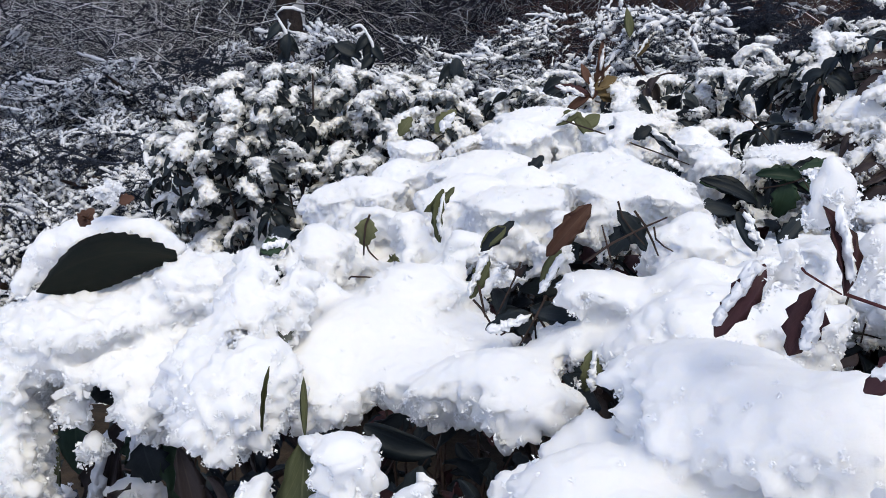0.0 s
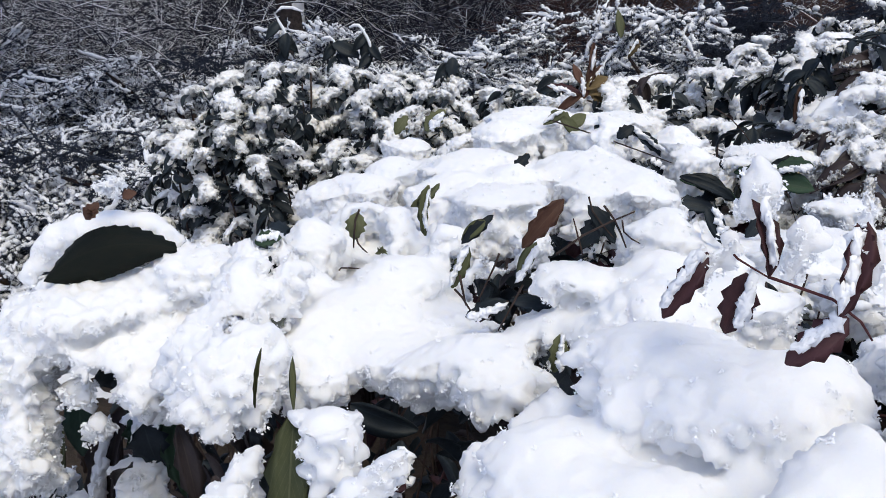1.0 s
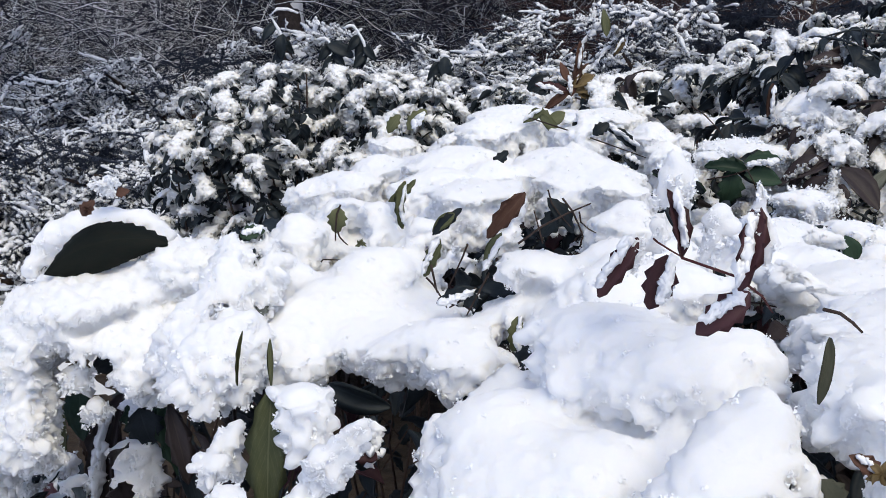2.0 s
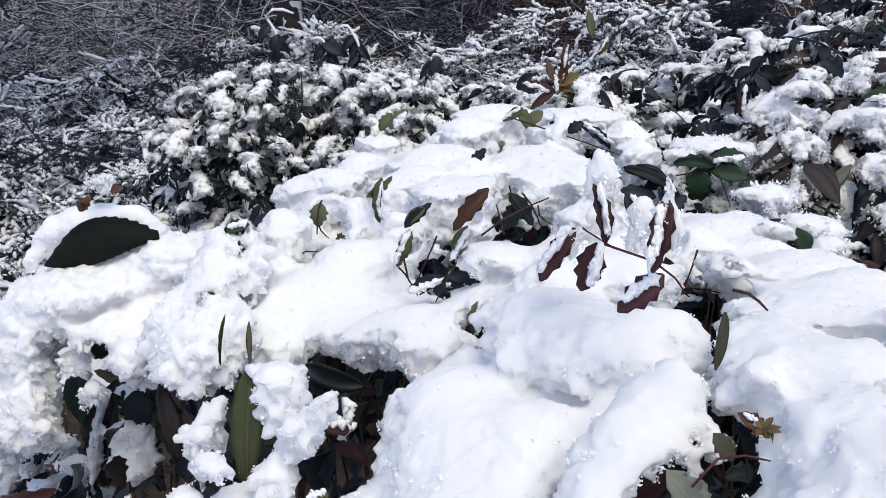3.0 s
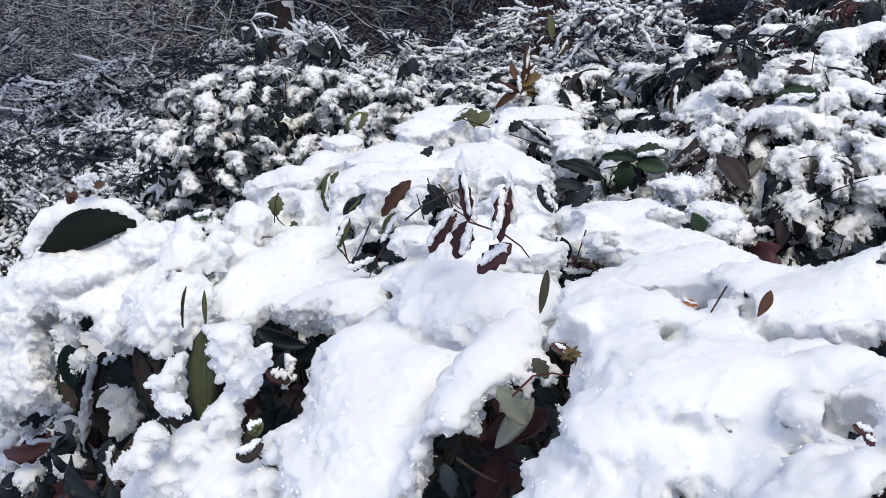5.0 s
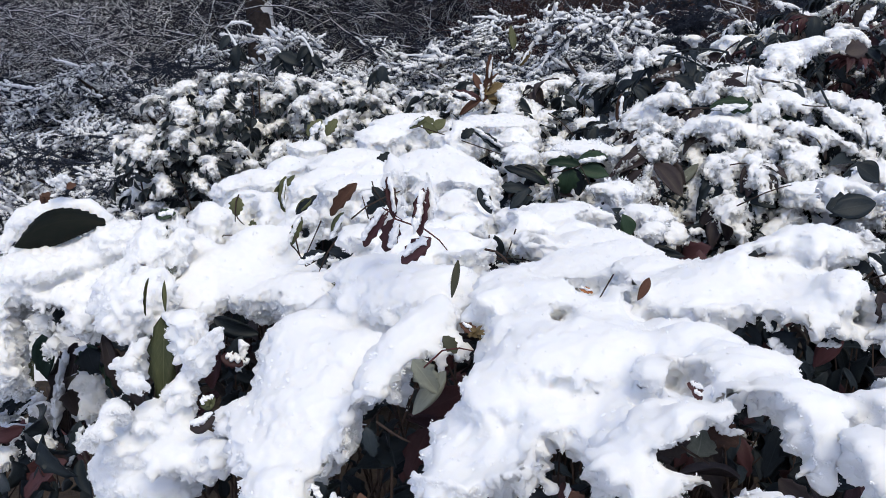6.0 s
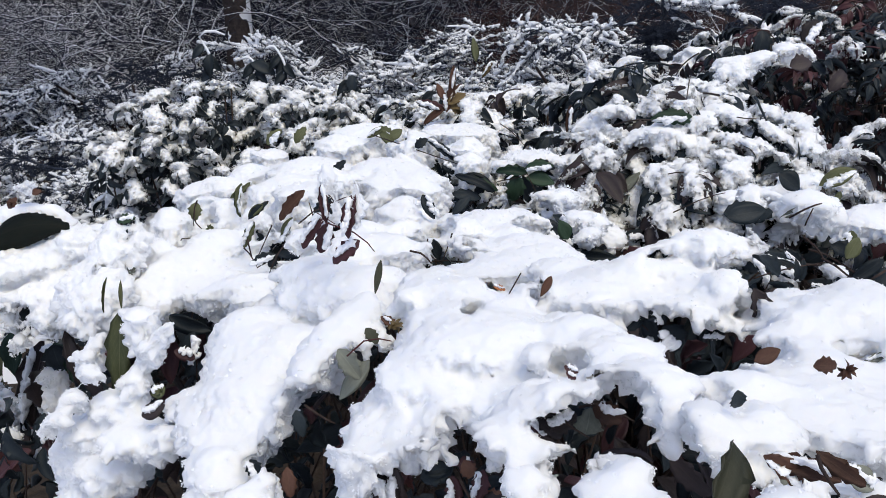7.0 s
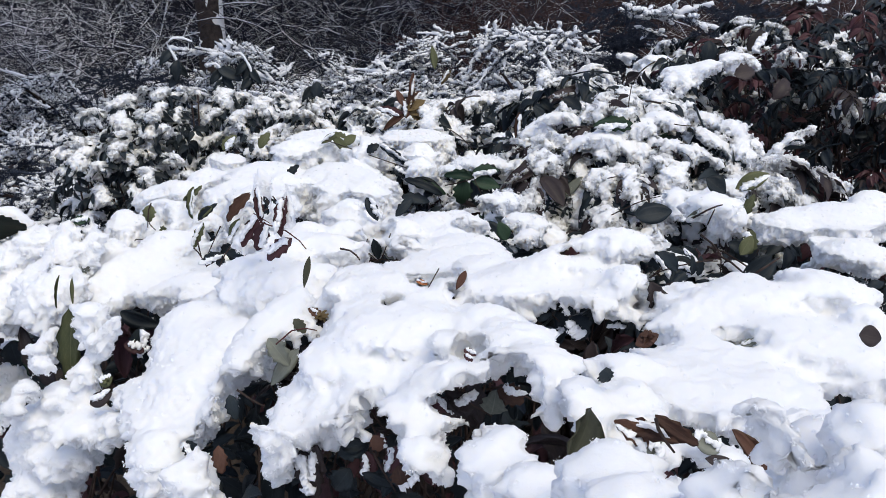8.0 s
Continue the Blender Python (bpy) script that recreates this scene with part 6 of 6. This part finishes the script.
bud(0.344, -0.043, 1.248, 0.0040, "brown")
bud(0.208, 0.363, 1.136, 0.0030, "ochre")
hero("bronze", (-0.342, 0.930, 0.911), (-0.362, 0.900, 0.793), 0.035, 8)
hero("green", (-0.383, 0.930, 0.925), (-0.377, 0.910, 0.868), 0.030, 0)
hero("green", (-0.324, 0.930, 0.908), (-0.311, 0.910, 0.866), 0.036, 0)
hero("green", (-0.269, 0.840, 0.947), (-0.247, 0.820, 0.872), 0.022, 0)
hero("dark", (-0.411, 0.900, 0.895), (-0.405, 0.900, 0.849), 0.015, 0)
hero("olive", (-0.399, 0.920, 0.892), (-0.403, 0.920, 0.841), 0.015, 0)
hero("dark", (-0.332, 0.840, 0.975), (-0.300, 0.840, 0.992), 0.020, 0)
hero("bronze", (-0.215, 0.750, 0.943), (-0.203, 0.750, 0.885), 0.015, 0)
hero("red", (-0.203, 0.740, 0.935), (-0.193, 0.740, 0.861), 0.010, 0)
hero("dark", (-0.492, 0.930, 0.807), (-0.454, 0.930, 0.840), 0.018, 0)
hero("dark", (-0.462, 0.930, 0.809), (-0.426, 0.930, 0.840), 0.017, 0)
hero("dark", (-0.473, 0.930, 0.759), (-0.437, 0.930, 0.795), 0.019, 0)
hero("dark", (-0.446, 0.930, 0.770), (-0.420, 0.930, 0.743), 0.019, 0)
hero("dark", (-0.418, 0.930, 0.723), (-0.390, 0.930, 0.766), 0.022, 0)
hero("dark", (-0.497, 0.930, 0.724), (-0.456, 0.930, 0.746), 0.019, 0)
hero("dark", (-0.377, 0.930, 0.723), (-0.352, 0.930, 0.758), 0.016, 0)
hero("dark", (-0.380, 0.930, 0.795), (-0.371, 0.930, 0.747), 0.014, 0)
hero("bronze", (0.174, 0.250, 1.057), (0.169, 0.250, 1.013), 0.018, 0)
hero("dark", (0.193, 0.250, 1.056), (0.214, 0.250, 1.058), 0.013, 0)
hero("brown", (0.236, 0.130, 1.100), (0.239, 0.130, 1.086), 0.013, 0)
hero("brown", (0.219, 0.200, 1.089), (0.225, 0.200, 1.076), 0.011, 0)
hero("bronze", (0.285, 0.260, 1.081), (0.303, 0.260, 1.093), 0.015, 0)
hero("grey", (0.314, 0.280, 1.067), (0.318, 0.280, 1.087), 0.021, 0)
hero("brown", (0.279, 0.250, 1.107), (0.306, 0.250, 1.110), 0.006, 0)
hero_stem((0.292, 0.240, 1.096), (0.310, 0.240, 1.084), 0.0017, STEM)
hero("red", (0.284, 0.200, 1.150), (0.291, 0.200, 1.145), 0.005, 0)
hero("bronze", (0.267, 0.200, 1.104), (0.281, 0.200, 1.097), 0.008, 0)
hero("drab", (0.348, 0.070, 1.165), (0.325, 0.030, 1.140), 0.018, -10)
hero("brown", (0.359, 0.060, 1.161), (0.389, 0.040, 1.159), 0.011, 0)
hero("brown", (0.419, 0.030, 1.168), (0.442, 0.030, 1.132), 0.010, 0)
hero("bronze", (0.413, 0.060, 1.137), (0.434, 0.060, 1.130), 0.008, 0)
hero("dark", (0.460, 0.060, 1.156), (0.470, 0.060, 1.143), 0.008, 0)
hero("dark", (0.365, 0.120, 1.168), (0.367, 0.120, 1.159), 0.009, 0)
hero("brown", (0.413, 0.220, 1.148), (0.430, 0.220, 1.156), 0.011, 0)
hero("grey", (0.380, 0.085, 1.140), (0.395, 0.085, 1.124), 0.016, 0)
hero("grey", (0.413, 0.085, 1.140), (0.431, 0.085, 1.128), 0.014, 0)
hero("grey", (0.508, 0.260, 1.131), (0.526, 0.260, 1.137), 0.006, 0)
hero_stem((0.529, 0.430, 1.181), (0.550, 0.430, 1.159), 0.0021, STEM)
hero_stem((0.543, 0.420, 1.164), (0.570, 0.410, 1.144), 0.0021, STEM)
hero_stem((0.484, 0.420, 1.146), (0.546, 0.420, 1.160), 0.0014, STEM)
hero("dark", (0.587, 0.400, 1.168), (0.560, 0.400, 1.147), 0.014, 0)
hero("dark", (0.491, 0.450, 1.162), (0.541, 0.450, 1.150), 0.013, 0)
hero("dark", (0.486, 0.430, 1.165), (0.504, 0.430, 1.140), 0.012, 0)
hero("dark", (0.526, 0.420, 1.143), (0.528, 0.420, 1.162), 0.008, 0)
hero("olive", (0.602, 0.500, 1.142), (0.608, 0.500, 1.168), 0.018, 0)
hero("olive", (0.682, 0.750, 1.165), (0.725, 0.750, 1.185), 0.022, 0)
hero("olive", (0.679, 0.720, 1.134), (0.697, 0.720, 1.163), 0.014, 0)
hero("grey", (0.544, 0.520, 1.178), (0.588, 0.520, 1.192), 0.009, 0)
hero("dark", (0.537, 0.430, 1.140), (0.566, 0.430, 1.133), 0.010, 0)
hero("green", (0.386, 1.220, 1.099), (0.333, 1.220, 1.105), 0.021, 0)
hero("green", (0.382, 1.220, 1.109), (0.430, 1.220, 1.114), 0.021, 0)
hero("green", (0.383, 1.220, 1.091), (0.433, 1.220, 1.082), 0.026, 0)
hero("green", (0.368, 1.220, 1.097), (0.362, 1.220, 1.049), 0.033, 0)
hero("green", (0.336, 1.220, 1.070), (0.269, 1.220, 1.096), 0.018, 0)
hero("green", (0.446, 1.220, 1.020), (0.499, 1.220, 0.980), 0.018, 0)
hero("green", (0.434, 1.220, 1.023), (0.467, 1.220, 0.981), 0.025, 0)
hero_stem((0.334, 1.215, 1.086), (0.385, 1.215, 1.099), 0.0021, STEM)
hero_stem((0.385, 1.215, 1.099), (0.411, 1.215, 1.043), 0.0016, STEM)
hero("dark", (0.195, 1.280, 1.135), (0.216, 1.280, 1.151), 0.017, 0)
hero("olive", (-0.050, 1.200, 1.152), (-0.028, 1.200, 1.178), 0.019, 0)
hero_stem((0.206, 0.720, 1.109), (0.228, 0.710, 1.078), 0.0017, STEM)
hero_stem((0.235, 0.720, 1.116), (0.221, 0.710, 1.079), 0.0017, STEM)
hero_stem((0.203, 0.720, 1.081), (0.254, 0.710, 1.081), 0.0017, STEM)
hero_stem((0.248, 0.720, 1.112), (0.241, 0.710, 1.078), 0.0017, STEM)
hero("dark", (0.209, 0.720, 1.069), (0.248, 0.720, 1.070), 0.014, 0)
hero("dark", (0.213, 0.740, 1.104), (0.220, 0.740, 1.077), 0.013, 0)
hero("grey", (0.228, 0.720, 1.089), (0.248, 0.720, 1.081), 0.014, 0)
hero("olive", (0.130, 1.360, 1.155), (0.160, 1.360, 1.122), 0.018, 0)
hero("olive", (0.137, 1.360, 1.159), (0.108, 1.360, 1.141), 0.014, 0)
hero("dark", (0.179, 1.360, 1.141), (0.201, 1.360, 1.120), 0.020, 0)
hero("dark", (0.218, 1.330, 1.140), (0.268, 1.330, 1.105), 0.016, 0)
hero_stem((0.119, 1.350, 1.148), (0.277, 1.320, 1.097), 0.0021, STEM)
hero("dark", (0.243, 1.310, 1.102), (0.267, 1.310, 1.084), 0.018, 0)
hero("dark", (0.329, 1.200, 1.072), (0.264, 1.200, 1.103), 0.019, 0)
hero("dark", (0.306, 1.200, 1.060), (0.250, 1.200, 1.070), 0.022, 0)
hero("dark", (0.260, 1.200, 1.051), (0.227, 1.200, 1.061), 0.019, 0)
hero("green", (0.346, 0.930, 1.079), (0.382, 0.930, 1.062), 0.039, 0)
hero("green", (0.409, 0.930, 1.055), (0.396, 0.930, 1.083), 0.022, 0)
hero("dark", (0.387, 0.380, 1.134), (0.398, 0.380, 1.119), 0.012, 0)
hero("dark", (0.368, 0.390, 1.110), (0.381, 0.390, 1.118), 0.007, 0)
hero("dark", (0.429, 0.380, 1.109), (0.449, 0.380, 1.110), 0.010, 0)
hero("bronze", (0.464, 0.360, 1.155), (0.471, 0.360, 1.125), 0.018, 0)
hero("dark", (0.480, 0.400, 1.172), (0.501, 0.400, 1.154), 0.014, 0)
hero("dark", (0.513, 0.400, 1.149), (0.513, 0.400, 1.168), 0.007, 0)
hero("dark", (0.506, 0.400, 1.128), (0.518, 0.400, 1.139), 0.014, 0)
hero("dark", (0.510, 0.420, 1.172), (0.526, 0.420, 1.157), 0.009, 0)
hero("green", (-0.175, 0.790, 1.117), (-0.154, 0.790, 1.122), 0.013, 0)
hero("dark", (-0.164, 0.770, 1.095), (-0.159, 0.770, 1.111), 0.008, 0)
hero("grey", (-0.158, 0.745, 1.062), (-0.146, 0.745, 1.074), 0.015, 0)
hero("dark", (-0.166, 0.745, 1.064), (-0.159, 0.745, 1.073), 0.009, 0)
# </leaves>


def hooked_sprig(x, y, z, height, lean):
    """An upright shoot whose curled top carries a rim of snow."""
    base = thing("hooked_shoot", x, y, z - 0.25, "upright leafy shoot with a curled tip rimmed in snow", "shoot", "curled shoots")
    pts = []
    for k in range(12):
        u = k / 11
        bow = 0.12 * math.sin(u * 5) if u < 0.75 else 0.12 * math.sin(3.75) + lean * (u - 0.75) * 1.6
        pts.append(Vector((x + bow * height, y + 0.02 * u, z + height * (u if u < 0.85 else 0.85 - 0.6 * (u - 0.85)))))
    part("stem", tube([Vector((x, y, z - 0.25))] + pts, [0.005] + [0.004 - 0.0002 * k for k in range(12)], 6).mesh("stem", TWIG), base)
    part("snow", tube(pts, [0.0035 + 0.0022 * abs(math.sin(2.3 * k)) for k in range(12)], 7, lift=0.003).mesh("snow", SNOW_FAR), base)
    for k, s in ((3, -1), (5, 1), (7, -1)):
        tip = pts[k] + Vector((s * 0.035, -0.03, -0.05))
        part("leaf", leaf_mesh("dark", k % 6, True), base, leaf_pose(pts[k], tip, 0.035, 20 * s))


for spec in ((-0.578, 3.25, 1.08, 0.24, 1.0), (-0.29, 3.2, 1.1, 0.15, -0.7), (-0.39, 3.22, 1.1, 0.1, -1.0), (-0.02, 2.9, 1.07, 0.09, 0.9)):
    hooked_sprig(*spec)


def understory():
    rnd = random.Random(5)
    stems = Soup()
    rest = {}
    for _ in range(4200):
        x, y = rnd.uniform(-0.62, 1.15), rnd.uniform(-0.15, 1.55)
        if x < -0.15 and y < 0.45:
            continue
        deep = 1.02 if x > -0.2 else 1.02 - 0.9 * (-0.2 - x)
        if y < 0.4 and x < 0.12:
            deep -= 0.35 * (0.4 - y)
        if x < 0.06 and y < 0.62:
            deep = min(deep, 0.86)
        z = deep - 0.015 - 0.5 * rnd.random() ** 1.5
        a = rnd.uniform(0, 6.28)
        e = rnd.gauss(-0.6, 0.45)
        d = Vector((math.cos(a) * math.cos(e), math.sin(a) * math.cos(e), math.sin(e)))
        size = rnd.uniform(0.035, 0.065)
        m = leaf_pose((x, y, z), Vector((x, y, z)) + d * size, size * rnd.uniform(0.38, 0.5), rnd.gauss(0, 40), (0, -0.3, 0.95))
        c = rnd.choice(("dark", "dark", "dark", "dark", "dark", "bronze", "red"))
        sv, sf, su = SHAPES[rnd.randrange(6)]
        g = np.c_[sv, np.ones(len(sv))] @ np.array(m).T
        rest.setdefault(c, Soup()).add(g[:, :3], sf, su)
        if rnd.random() < 0.12:
            foot = Vector((x + rnd.gauss(0, 0.2), y + rnd.gauss(0, 0.2), 0))
            top = Vector((x, y, z))
            tube([foot, foot.lerp(top, 0.6) + Vector((rnd.gauss(0, 0.03), rnd.gauss(0, 0.03), 0)), top], [0.003, 0.0022, 0.0012], 4, stems)
    part("inner_stem", stems.mesh("inner_stem", STEM), near, kind="stuff")
    for c, s in rest.items():
        part("inner_foliage", s.mesh("inner_foliage", LEAF[c]), near, kind="stuff")


understory()

snow_object("L", "snow_cushion", "deep crumbly snow cushion draped over drooping leaves", blend=0.022, seed=1, rough=1.15, sheet=False, loose=60000, coarse=0.48, puff=0.5)
snow_object("Y", "snow_cushion", "small snow cushion with a withered flower head", seed=12, sheet=False, loose=1500, coarse=0.7)
snow_object("T", "snow_crust", "thin snow crust along an arched dark leaf", cell=0.0022, blend=0.008, seed=8, rough=0.5, sheet=False, loose=600, cut=False, coarse=0.6)
snow_object("S", "snow_crust", "thin snow crust on a burgundy sprig", cell=0.0022, blend=0.006, seed=13, rough=0.5, sheet=False, loose=2500, cut=False, coarse=0.5)
snow_object("M", "snow_patch", "snow patch lying among small hanging leaves", cell=0.0034, blend=0.008, seed=19, sheet=False, loose=6000, grain=0.8, cut=False)
for group in "CKWX":
    snow_object(group, "snow_clump", "loose snow clump caught among hanging leaves", seed=ord(group), sheet=False, loose=9000, coarse=0.36)
snow_object("B", "snow_blanket", "thick smooth snow blanket over the shrub's crown", seed=3, blend=0.024, loose=140000, coarse=0.48, thick=0.055)
snow_object("G", "snow_ridge", "narrow snow ridge along a drooping branch", seed=4, sheet=False, loose=40000, cut=False, coarse=0.34)
snow_object("R", "snow_blanket", "thick snow blanket with crumbling edges above dark gaps", seed=5, rough=1.1, loose=150000, coarse=0.27)
snow_object("N", "snow_cushion", "rounded snow cushions on near branches", cell=0.003, seed=6, rough=1.1, loose=120000, coarse=0.27)
snow_object("Q", "snow_cushion", "small snow cushions on dark green leaf whorls", seed=7, sheet=False, loose=8000, cut=False)
snow_object("Z", "snow_tongue", "snow tongue drooping over evergreen leaf whorls", cell=0.0034, blend=0.009, seed=17, sheet=False, loose=16000, grain=0.8, cut=False)
